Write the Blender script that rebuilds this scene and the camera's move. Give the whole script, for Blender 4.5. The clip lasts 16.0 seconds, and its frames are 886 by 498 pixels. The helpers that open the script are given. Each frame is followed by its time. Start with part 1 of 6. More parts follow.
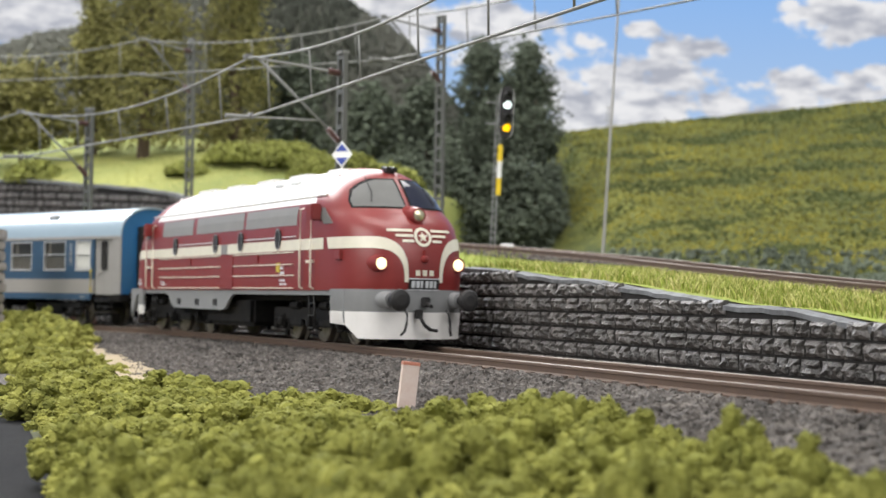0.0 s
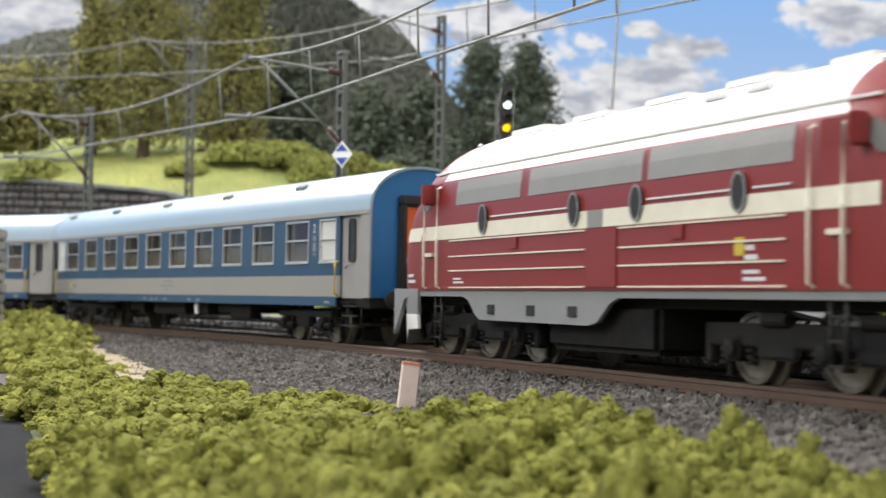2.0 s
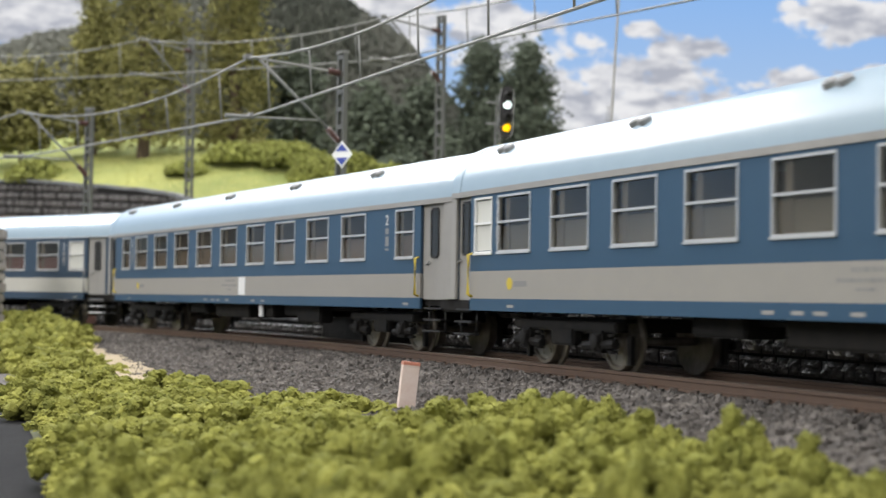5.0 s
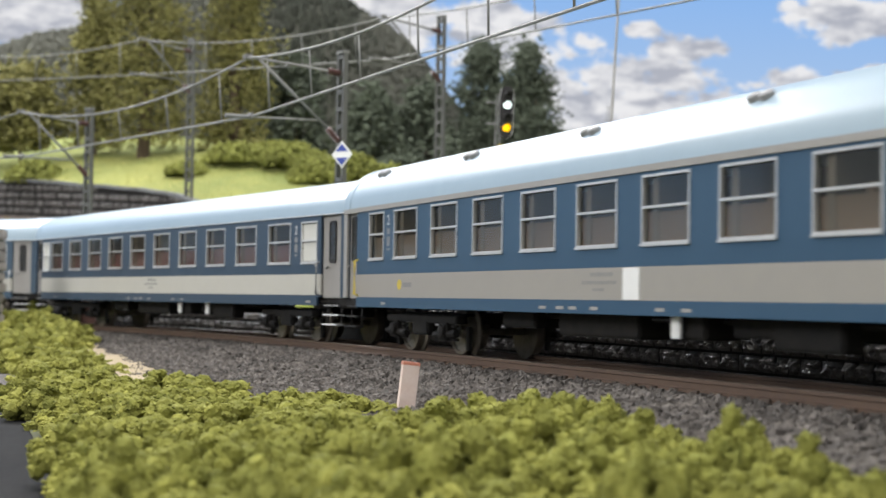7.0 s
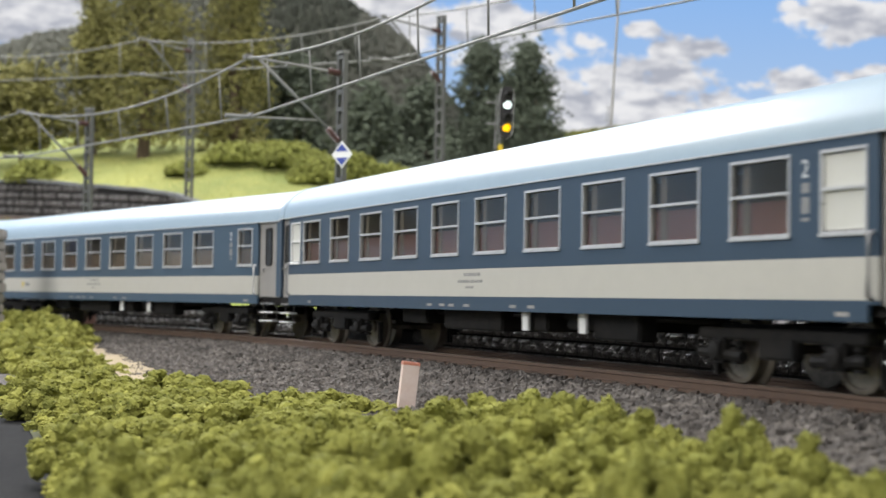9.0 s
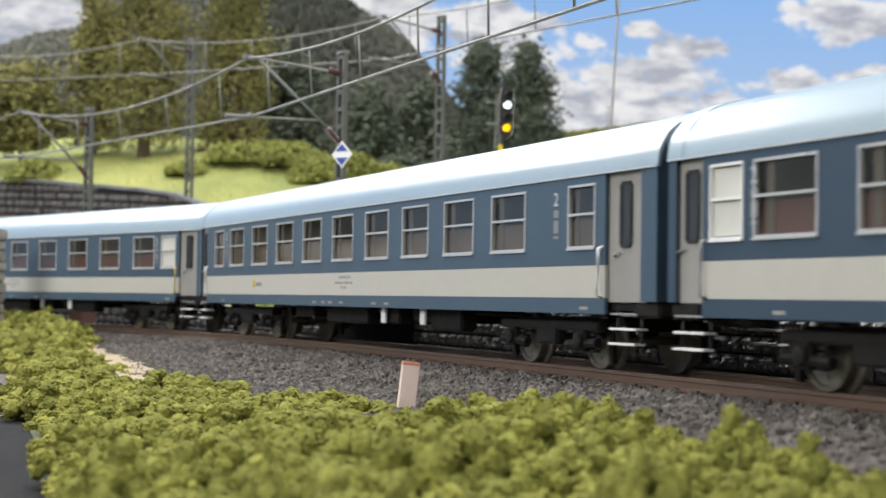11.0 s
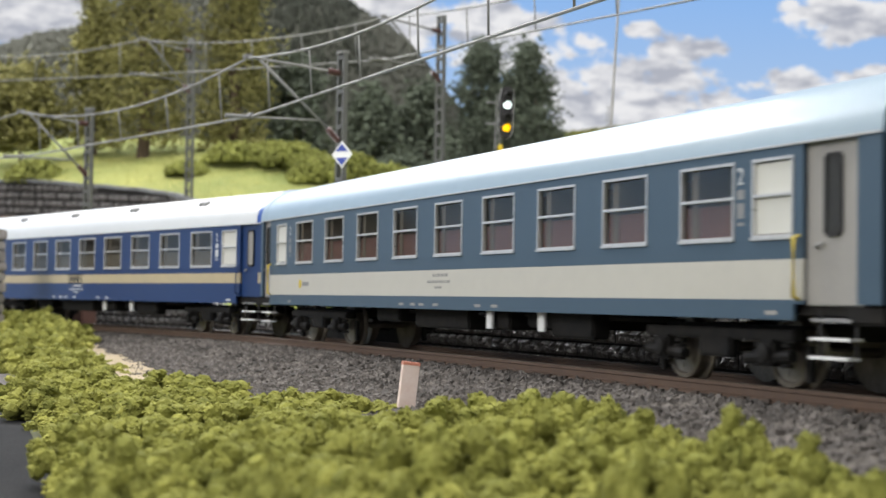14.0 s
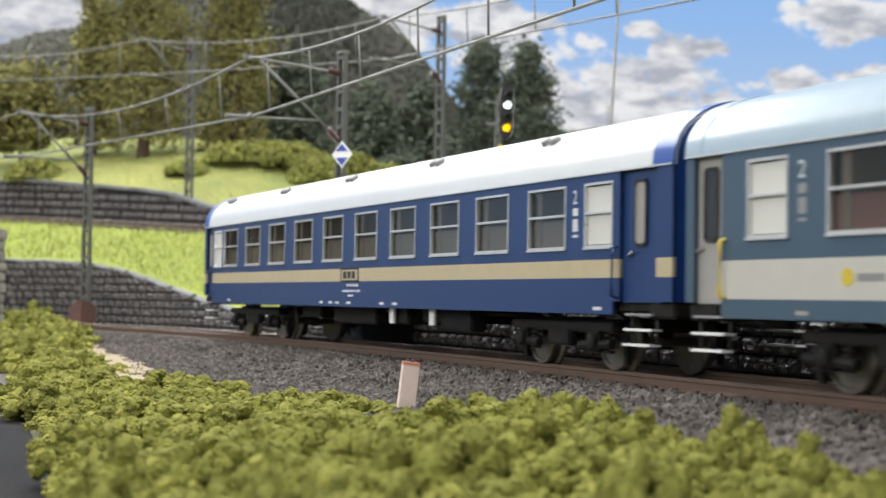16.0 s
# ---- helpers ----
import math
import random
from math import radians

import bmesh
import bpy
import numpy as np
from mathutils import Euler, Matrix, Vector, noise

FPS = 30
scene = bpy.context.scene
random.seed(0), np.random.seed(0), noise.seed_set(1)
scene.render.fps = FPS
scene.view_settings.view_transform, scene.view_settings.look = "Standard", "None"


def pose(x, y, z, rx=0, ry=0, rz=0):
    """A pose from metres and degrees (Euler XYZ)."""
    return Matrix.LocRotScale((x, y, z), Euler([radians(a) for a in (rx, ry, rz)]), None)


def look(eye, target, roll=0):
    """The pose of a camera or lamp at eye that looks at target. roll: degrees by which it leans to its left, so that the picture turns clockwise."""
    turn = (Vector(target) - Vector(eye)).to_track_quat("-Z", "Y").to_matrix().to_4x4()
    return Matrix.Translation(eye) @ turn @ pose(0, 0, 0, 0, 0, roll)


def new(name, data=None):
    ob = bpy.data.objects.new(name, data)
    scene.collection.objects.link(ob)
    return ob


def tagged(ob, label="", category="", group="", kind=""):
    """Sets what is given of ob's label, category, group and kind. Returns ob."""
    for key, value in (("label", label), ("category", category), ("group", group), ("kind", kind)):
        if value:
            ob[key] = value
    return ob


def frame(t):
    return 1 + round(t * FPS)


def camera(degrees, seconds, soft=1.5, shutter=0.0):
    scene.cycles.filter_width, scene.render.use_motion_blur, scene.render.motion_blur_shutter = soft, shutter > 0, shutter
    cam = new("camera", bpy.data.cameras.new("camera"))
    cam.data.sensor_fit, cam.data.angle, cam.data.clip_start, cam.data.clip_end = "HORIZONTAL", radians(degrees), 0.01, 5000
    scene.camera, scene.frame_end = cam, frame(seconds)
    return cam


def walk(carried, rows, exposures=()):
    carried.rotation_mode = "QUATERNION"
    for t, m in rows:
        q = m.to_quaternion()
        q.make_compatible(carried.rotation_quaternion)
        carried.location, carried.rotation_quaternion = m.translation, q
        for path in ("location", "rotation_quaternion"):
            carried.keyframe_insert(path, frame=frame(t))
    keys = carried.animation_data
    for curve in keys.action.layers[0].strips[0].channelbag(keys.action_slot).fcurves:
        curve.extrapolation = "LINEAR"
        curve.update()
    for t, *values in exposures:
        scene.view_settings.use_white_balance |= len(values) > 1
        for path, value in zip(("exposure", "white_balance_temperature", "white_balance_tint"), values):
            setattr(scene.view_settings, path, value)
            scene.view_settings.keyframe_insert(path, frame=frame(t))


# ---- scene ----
# An H0 model railway: lengths below are in millimetres, scaled to metres when meshes are made.
MM = 0.001

cam = camera(33.849, 16.0, 1.5, 0.3)
cam.data.dof.use_dof = True
cam.data.dof.focus_distance = 0.300
cam.data.dof.aperture_fstop = 46.0
CAM = Matrix.Translation((0, 0, 12.476 * MM)) @ Euler((radians(90 + 1.9885), 0, 0)).to_matrix().to_4x4() @ pose(0, 0, 0, 0, 0, 0.866)
walk(cam, [(0.0, CAM), (16.0, CAM)])

# ---- light: the railway room's overhead lamps, and added unseen lamps ----
world = bpy.data.worlds.new("room")
scene.world = world
world.use_nodes = True
world.node_tree.nodes["Background"].inputs[0].default_value = (0.86, 0.93, 1.0, 1)
world.node_tree.nodes["Background"].inputs[1].default_value = 0.40
scene.view_settings.exposure = 0.06


def area_lamp(x, y, z, sx, sy, watts, tint, target):
    lamp = bpy.data.lights.new("area_lamp", "AREA")
    lamp.shape, lamp.size, lamp.size_y, lamp.energy, lamp.color = "RECTANGLE", sx, sy, watts, tint
    ob = new("area_lamp", lamp)
    ob.matrix_world = look((x, y, z), target)
    return ob


area_lamp(-0.25, 0.15, 1.35, 1.3, 0.35, 15, (1.0, 0.965, 0.93), (-0.1, 0.55, 0))
area_lamp(0.35, 0.75, 1.45, 1.4, 0.4, 13, (1.0, 0.975, 0.945), (0.1, 0.8, 0))
# two unseen fill lamps, added to brighten the nose and the coach sides
area_lamp(0.75, -0.75, 0.75, 0.9, 0.6, 8.5, (1.0, 0.97, 0.94), (0.0, 0.45, 0.02))
area_lamp(-1.05, -0.25, 0.62, 0.9, 0.5, 12.5, (1.0, 0.97, 0.94), (0.0, 0.40, 0.03))
# unseen lamp above the backdrop, added to put a highlight on the roofs
area_lamp(-0.42, 1.26, 0.64, 1.0, 0.24, 14, (0.98, 0.99, 1.0), (-0.02, 0.42, 0.03))


# ---- materials ----
def mat(name, col, rough=0.6, col2=None, scale=400.0, detail=6.0, bump=0.0, bscale=None, metal=0.0, spec=0.5, lo=0.35, hi=0.65, vary=0.0, emit=0.0, coat=0.0, wear=0.0):
    """A procedural surface: two colours mixed by noise at two scales, fine relief, and per-piece variation."""
    m = bpy.data.materials.new(name)
    m.use_nodes = True
    nt = m.node_tree
    b = nt.nodes["Principled BSDF"]
    L = nt.links.new
    b.inputs["Roughness"].default_value = rough
    b.inputs["Metallic"].default_value = metal
    b.inputs["Specular IOR Level"].default_value = spec
    b.inputs["Coat Weight"].default_value = coat
    tc = nt.nodes.new("ShaderNodeTexCoord")
    if col2 is None:
        col2 = tuple(c * 0.86 for c in col)
    n1 = nt.nodes.new("ShaderNodeTexNoise")
    n1.inputs["Scale"].default_value, n1.inputs["Detail"].default_value, n1.inputs["Roughness"].default_value = scale, detail, 0.65
    L(tc.outputs["Object"], n1.inputs["Vector"])
    n2 = nt.nodes.new("ShaderNodeTexNoise")
    n2.inputs["Scale"].default_value, n2.inputs["Detail"].default_value = scale * 0.13, 3.0
    L(tc.outputs["Object"], n2.inputs["Vector"])
    mixn = nt.nodes.new("ShaderNodeMath")
    mixn.operation = "MULTIPLY_ADD"
    mixn.inputs[1].default_value = 0.6
    half = nt.nodes.new("ShaderNodeMath")
    half.operation = "MULTIPLY"
    half.inputs[1].default_value = 0.4
    L(n2.outputs["Fac"], half.inputs[0])
    L(n1.outputs["Fac"], mixn.inputs[0])
    L(half.outputs[0], mixn.inputs[2])
    rp = nt.nodes.new("ShaderNodeMapRange")
    rp.inputs["From Min"].default_value, rp.inputs["From Max"].default_value = lo, hi
    L(mixn.outputs[0], rp.inputs["Value"])
    mx = nt.nodes.new("ShaderNodeMix")
    mx.data_type = "RGBA"
    mx.inputs["A"].default_value, mx.inputs["B"].default_value = (*col2, 1), (*col, 1)
    L(rp.outputs["Result"], mx.inputs["Factor"])
    out = mx.outputs["Result"]
    if vary:
        geo = nt.nodes.new("ShaderNodeNewGeometry")
        oi = nt.nodes.new("ShaderNodeObjectInfo")
        add = nt.nodes.new("ShaderNodeMath")
        L(geo.outputs["Random Per Island"], add.inputs[0])
        L(oi.outputs["Random"], add.inputs[1])
        fr = nt.nodes.new("ShaderNodeMath")
        fr.operation = "FRACT"
        L(add.outputs[0], fr.inputs[0])
        mr = nt.nodes.new("ShaderNodeMapRange")
        mr.inputs["To Min"].default_value, mr.inputs["To Max"].default_value = 1 - vary, 1 + vary
        L(fr.outputs[0], mr.inputs["Value"])
        hs = nt.nodes.new("ShaderNodeHueSaturation")
        L(out, hs.inputs["Color"])
        L(mr.outputs["Result"], hs.inputs["Value"])
        out = hs.outputs["Color"]
    L(out, b.inputs["Base Color"])
    rr = nt.nodes.new("ShaderNodeMapRange")
    rr.inputs["To Min"].default_value, rr.inputs["To Max"].default_value = max(0.03, rough - (0.015 if coat else 0.08)), min(1, rough + (0.015 if coat else 0.08))
    L(n1.outputs["Fac"], rr.inputs["Value"])
    L(rr.outputs["Result"], b.inputs["Roughness"])
    if bump:
        nb = nt.nodes.new("ShaderNodeTexNoise")
        nb.inputs["Scale"].default_value, nb.inputs["Detail"].default_value = bscale or scale, 5.0
        L(tc.outputs["Object"], nb.inputs["Vector"])
        bp = nt.nodes.new("ShaderNodeBump")
        bp.inputs["Strength"].default_value, bp.inputs["Distance"].default_value = 1.0, bump * MM
        L(nb.outputs["Fac"], bp.inputs["Height"])
        L(bp.outputs["Normal"], b.inputs["Normal"])
    if emit:
        b.inputs["Emission Color"].default_value, b.inputs["Emission Strength"].default_value = (*col, 1), emit
    return m


M_RED = mat("red_paint", (0.215, 0.026, 0.024), 0.36, (0.19, 0.023, 0.021), 300, bump=0.01, bscale=4000)
M_CREAM = mat("cream_paint", (0.72, 0.68, 0.56), 0.42, scale=300)
M_WHITEROOF = mat("white_roof_paint", (0.82, 0.80, 0.78), 0.40, (0.74, 0.72, 0.70), 250)
M_GREY = mat("grey_frame_paint", (0.24, 0.243, 0.246), 0.45, scale=300)
M_LGREY = mat("light_grey_paint", (0.72, 0.73, 0.73), 0.42, (0.66, 0.66, 0.66), 300)
M_BLACK = mat("black_plastic", (0.018, 0.018, 0.02), 0.5, (0.03, 0.028, 0.026), 500, bump=0.02, spec=0.3)
M_DARK = mat("dark_underframe", (0.010, 0.010, 0.0105), 0.7, (0.019, 0.017, 0.015), 400, bump=0.05, spec=0.15)
M_STEEL = mat("wheel_steel", (0.34, 0.31, 0.27), 0.4, (0.13, 0.11, 0.09), 300, metal=0.7)
M_CHROME = mat("silver_window_frame", (0.66, 0.66, 0.66), 0.3, (0.56, 0.56, 0.55), 500, metal=0.5)
M_GRILLE = mat("grey_grille", (0.25, 0.243, 0.233), 0.5, (0.21, 0.205, 0.198), 900, bump=0.05, bscale=2500)
M_GLASSD = mat("dark_cab_glass", (0.012, 0.014, 0.03), 0.12, scale=50, spec=0.5)
# paler copy of the cab glass, its grey reflection put into the colour
M_GLASSC = mat("cab_glass_pale_reflection", (0.17, 0.17, 0.165), 0.45, (0.13, 0.13, 0.125), 60, spec=0.12)
M_ROOFBLUE = mat("pale_blue_roof_paint", (0.29, 0.375, 0.44), 0.36, (0.27, 0.35, 0.415), 200, coat=0.2)
M_ROOFGREY = mat("pale_grey_roof_paint", (0.58, 0.60, 0.61), 0.40, (0.54, 0.56, 0.57), 200, coat=0.2)
M_BLUE = mat("bright_blue_paint", (0.020, 0.135, 0.315), 0.36, (0.017, 0.12, 0.29), 250)
M_DSLATE = mat("dark_slate_blue_paint", (0.036, 0.062, 0.098), 0.38, (0.032, 0.056, 0.088), 250)
M_SLATE = mat("slate_blue_paint", (0.053, 0.089, 0.130), 0.38, (0.048, 0.081, 0.119), 250)
M_MIDBLUE = mat("steel_blue_paint", (0.030, 0.074, 0.132), 0.38, (0.027, 0.067, 0.120), 250)
M_NAVY = mat("navy_blue_paint", (0.015, 0.041, 0.132), 0.36, (0.013, 0.036, 0.119), 250)
M_NAVYRIM = mat("royal_blue_paint", (0.020, 0.075, 0.32), 0.34, scale=250)
M_STRIPE = mat("off_white_stripe", (0.47, 0.46, 0.415), 0.42, (0.43, 0.42, 0.38), 250)
M_BEIGE = mat("grey_beige_stripe", (0.295, 0.28, 0.255), 0.42, (0.27, 0.257, 0.236), 250)
M_SAND = mat("sand_yellow_stripe", (0.46, 0.39, 0.25), 0.42, scale=250)
M_DOORGREY = mat("grey_door_paint", (0.31, 0.30, 0.285), 0.42, scale=250)
M_YELLOW = mat("yellow_handrail", (0.55, 0.42, 0.04), 0.4, scale=300)
M_ORANGE = mat("orange_door", (0.75, 0.13, 0.015), 0.45, scale=300)
M_FROST = mat("frosted_white_glass", (0.60, 0.60, 0.56), 0.35, (0.55, 0.55, 0.51), 100)
M_SEAT = mat("maroon_seat_plastic", (0.14, 0.058, 0.052), 0.6, (0.11, 0.046, 0.042), 200)
M_SEATB = mat("brown_seat_plastic", (0.15, 0.105, 0.075), 0.6, (0.115, 0.08, 0.058), 200)
M_SEATG = mat("grey_seat_plastic", (0.14, 0.122, 0.10), 0.6, (0.11, 0.095, 0.08), 200)
M_PARTITION = mat("grey_brown_partition", (0.15, 0.125, 0.105), 0.6, (0.12, 0.10, 0.085), 200)
M_MARK = mat("pale_lettering", (0.60, 0.62, 0.64), 0.5, scale=300)
M_DMARK = mat("dark_lettering", (0.22, 0.22, 0.22), 0.5, scale=300)
M_LAMP = mat("lit_headlight", (1.0, 0.84, 0.50), 0.3, (1.0, 0.78, 0.42), 300, emit=1.5)
M_UNLIT = mat("unlit_headlight", (0.75, 0.70, 0.50), 0.15, (0.35, 0.3, 0.2), 900, metal=0.6)
M_RAIL = mat("rusty_rail_side", (0.120, 0.076, 0.052), 0.6, (0.085, 0.055, 0.040), 500, bump=0.05)
M_RAILTOP = mat("worn_rail_head", (0.22, 0.185, 0.155), 0.5, (0.14, 0.105, 0.08), 250, metal=0.5)
M_SLEEPER = mat("brown_sleeper", (0.085, 0.06, 0.045), 0.75, (0.05, 0.04, 0.033), 400, bump=0.1, vary=0.15)
M_BALLAST = mat("grey_ballast", (0.142, 0.126, 0.114), 0.9, (0.042, 0.037, 0.033), 700, bump=0.6, bscale=900, vary=0.45)
M_BALLASTBED = mat("ballast_bed", (0.125, 0.108, 0.098), 0.9, (0.05, 0.044, 0.041), 600, bump=1.2, bscale=700)
M_SANDG = mat("pale_sand", (0.36, 0.29, 0.19), 0.95, (0.25, 0.20, 0.12), 500, bump=0.4)
M_FOAM = mat("green_foam_foliage", (0.33, 0.325, 0.080), 0.9, (0.13, 0.138, 0.030), 130, bump=0.4, bscale=1800, vary=0.16, spec=0.15)
M_SOIL = mat("dark_green_ground", (0.07, 0.075, 0.022), 0.95, (0.04, 0.042, 0.015), 300, bump=0.8)
M_ASPH = mat("grey_asphalt", (0.026, 0.026, 0.027), 0.95, (0.015, 0.015, 0.016), 260, bump=0.5, bscale=1500, spec=0.1)
M_KERB = mat("grey_kerb", (0.16, 0.16, 0.155), 0.85, (0.08, 0.08, 0.08), 300, bump=0.4)
M_STONE = mat("dark_grey_stone", (0.135, 0.122, 0.112), 0.42, (0.026, 0.023, 0.021), 700, bump=0.9, bscale=800, vary=0.3, spec=0.8)
M_MORTAR = mat("wall_mortar", (0.018, 0.016, 0.015), 0.9, (0.011, 0.010, 0.009), 400, bump=0.3)
M_COPE = mat("pale_stone_coping", (0.22, 0.23, 0.24), 0.8, (0.09, 0.09, 0.095), 300, bump=0.6, vary=0.15)
M_PSTONE = mat("pale_portal_stone", (0.50, 0.47, 0.43), 0.8, (0.25, 0.22, 0.2), 300, bump=0.8, vary=0.2)
M_GRASS = mat("spring_grass", (0.30, 0.34, 0.075), 0.9, (0.19, 0.235, 0.045), 150, vary=0.3, spec=0.2)
M_STRAW = mat("dry_grass", (0.55, 0.50, 0.22), 0.85, (0.42, 0.40, 0.14), 150, vary=0.25, spec=0.2)
M_TURF = mat("grass_turf", (0.28, 0.33, 0.05), 0.95, (0.19, 0.23, 0.035), 120, bump=1.0, bscale=500)
M_HILL = mat("sunlit_meadow", (0.31, 0.31, 0.085), 0.95, (0.15, 0.185, 0.045), 28, bump=1.2, bscale=350)
M_LEAFY = mat("olive_tree_foliage", (0.26, 0.245, 0.085), 0.9, (0.14, 0.135, 0.050), 200, vary=0.28, spec=0.2)
M_LEAFD = mat("dark_tree_foliage", (0.120, 0.140, 0.102), 0.95, (0.072, 0.085, 0.064), 150, vary=0.28, spec=0.15)
M_LEAFB = mat("meadow_bush_foliage", (0.26, 0.275, 0.075), 0.95, (0.15, 0.16, 0.040), 200, vary=0.35, spec=0.2)
M_WOODS = mat("far_dark_woods", (0.105, 0.105, 0.088), 1.0, (0.072, 0.074, 0.063), 20, bump=3.0, bscale=120, spec=0.1)
# darker copy of the far woods colour: the ridge's shade is painted in
M_WOODD = mat("shaded_ridge_woods", (0.055, 0.058, 0.047), 1.0, (0.036, 0.040, 0.033), 40, bump=1.0, bscale=200, vary=0.25, spec=0.1)
M_BARK = mat("brown_bark", (0.10, 0.07, 0.045), 0.9, scale=300, bump=0.3)
M_MAST = mat("grey_catenary_mast", (0.115, 0.115, 0.105), 0.55, (0.08, 0.08, 0.072), 300)
M_ARM = mat("pale_grey_wire", (0.22, 0.22, 0.21), 0.6, (0.16, 0.16, 0.155), 400)
M_INSUL = mat("brown_insulator", (0.085, 0.035, 0.028), 0.35, scale=400)
M_BASE = mat("brown_mast_base", (0.13, 0.062, 0.045), 0.7, (0.09, 0.045, 0.035), 300, bump=0.2)
M_SIGNB = mat("blue_sign_paint", (0.03, 0.06, 0.33), 0.4, scale=300)
M_WHITE = mat("white_paint", (0.80, 0.80, 0.78), 0.45, scale=300)
M_YSIG = mat("yellow_signal_band", (0.78, 0.56, 0.02), 0.45, scale=300)
M_SIGY = mat("lit_amber_lens", (1.0, 0.56, 0.0), 0.3, (1.0, 0.5, 0.0), 300, emit=1.6)
M_SIGW = mat("lit_white_lens", (0.86, 1.0, 0.97), 0.3, (0.8, 1, 0.95), 300, emit=1.6)
M_POST = mat("faded_pink_post", (0.66, 0.57, 0.52), 0.7, (0.58, 0.44, 0.39), 500, bump=0.1)
M_POSTR = mat("faded_red_post_tip", (0.50, 0.17, 0.11), 0.7, (0.42, 0.2, 0.14), 500, bump=0.1)
M_FIELD = mat("flowering_field", (0.15, 0.15, 0.035), 0.95, (0.05, 0.065, 0.025), 140, detail=8, bump=2.0, bscale=260, lo=0.4, hi=0.62, spec=0.15)
M_CROP = mat("crop_leaves", (0.085, 0.100, 0.032), 0.95, (0.045, 0.055, 0.020), 150, vary=0.3, spec=0.15)
M_FLOWER = mat("yellow_flower_clumps", (0.25, 0.22, 0.04), 0.95, (0.08, 0.09, 0.028), 120, vary=0.4, spec=0.15)


# ---- mesh helpers ----
def mesh_ob(name, bm, mats, parent=None, label="", smooth=False):
    """Links a bmesh, drawn in millimetres, as one mesh object."""
    bmesh.ops.scale(bm, vec=(MM, MM, MM), verts=bm.verts)
    for e in bm.edges:
        if len(e.link_faces) == 2 and e.calc_face_angle(0.0) > 0.62:
            e.smooth = False
    me = bpy.data.meshes.new(name)
    bm.to_mesh(me)
    bm.free()
    for m in mats if isinstance(mats, (list, tuple)) else [mats]:
        me.materials.append(m)
    if smooth:
        me.shade_smooth()
    ob = new(name, me)
    ob.parent = parent
    if label:
        ob["label"] = label
    return ob


def part(name, bm, material, parent, label="", smooth=False):
    return mesh_ob(name, bm, material, parent, label, smooth)


def raw_ob(name, verts, faces, material, parent=None, smooth=False):
    me = bpy.data.meshes.new(name)
    me.from_pydata((np.asarray(verts, float) * MM).tolist(), [], faces if isinstance(faces, list) else faces.tolist())
    me.materials.append(material)
    if smooth:
        me.shade_smooth()
    ob = new(name, me)
    ob.parent = parent
    return ob


def empty(name, label, category, group="", kind=""):
    ob = new(name)
    ob.empty_display_size = 0.01
    return tagged(ob, label, category, group, kind)


def box(bm, x0, x1, y0, y1, z0, z1, bevel=0.0, mi=0, m=None):
    co = [(x, y, z) for z in (z0, z1) for y in (y0, y1) for x in (x0, x1)]
    v = [bm.verts.new(m @ Vector(c) if m else c) for c in co]
    fs = [bm.faces.new([v[i] for i in f]) for f in ((0, 2, 3, 1), (4, 5, 7, 6), (0, 1, 5, 4), (2, 6, 7, 3), (0, 4, 6, 2), (1, 3, 7, 5))]
    for f in fs:
        f.material_index = mi
    if bevel:
        es = list({e for f in fs for e in f.edges})
        r = bmesh.ops.bevel(bm, geom=es, offset=bevel, segments=2, affect="EDGES")
        for f in r["faces"]:
            f.material_index = mi
    return fs


def rod(bm, p, q, r, seg=8, r2=None, caps=True, mi=0):
    p, q = Vector(p), Vector(q)
    d = (q - p).normalized()
    a = d.orthogonal().normalized()
    b = d.cross(a)
    r2 = r if r2 is None else r2
    rings = []
    for c, rr in ((p, r), (q, r2)):
        rings.append([bm.verts.new(c + (a * math.cos(t) + b * math.sin(t)) * rr) for t in (2 * math.pi * k / seg for k in range(seg))])
    for k in range(seg):
        f = bm.faces.new((rings[0][k], rings[0][(k + 1) % seg], rings[1][(k + 1) % seg], rings[1][k]))
        f.smooth, f.material_index = True, mi
    if caps:
        bm.faces.new(rings[0][::-1]).material_index = mi
        bm.faces.new(rings[1]).material_index = mi


def tube(bm, pts, r, seg=6, mi=0):
    pts = [Vector(p) for p in pts]
    rings = []
    for i, p in enumerate(pts):
        d = (pts[min(i + 1, len(pts) - 1)] - pts[max(i - 1, 0)]).normalized()
        a = d.cross(Vector((0, 0, 1)))
        a = a.normalized() if a.length > 1e-4 else Vector((1, 0, 0))
        b = a.cross(d)
        rings.append([bm.verts.new(p + (a * math.cos(t) + b * math.sin(t)) * r) for t in (2 * math.pi * k / seg for k in range(seg))])
    for i in range(len(rings) - 1):
        for k in range(seg):
            f = bm.faces.new((rings[i][k], rings[i][(k + 1) % seg], rings[i + 1][(k + 1) % seg], rings[i + 1][k]))
            f.smooth, f.material_index = True, mi
    bm.faces.new(rings[0][::-1]).material_index = mi
    bm.faces.new(rings[-1]).material_index = mi


def loft(bm, rings, closed=True, caps=True, smooth=True, mi=0):
    vs = [[bm.verts.new(c) for c in ring] for ring in rings]
    n = len(vs[0])
    out = []
    for i in range(len(vs) - 1):
        for k in range(n if closed else n - 1):
            f = bm.faces.new((vs[i][k], vs[i][(k + 1) % n], vs[i + 1][(k + 1) % n], vs[i + 1][k]))
            f.smooth, f.material_index = smooth, mi
            out.append(f)
    if caps and closed:
        bm.faces.new(vs[0][::-1]).material_index = mi
        bm.faces.new(vs[-1]).material_index = mi
    return vs, out


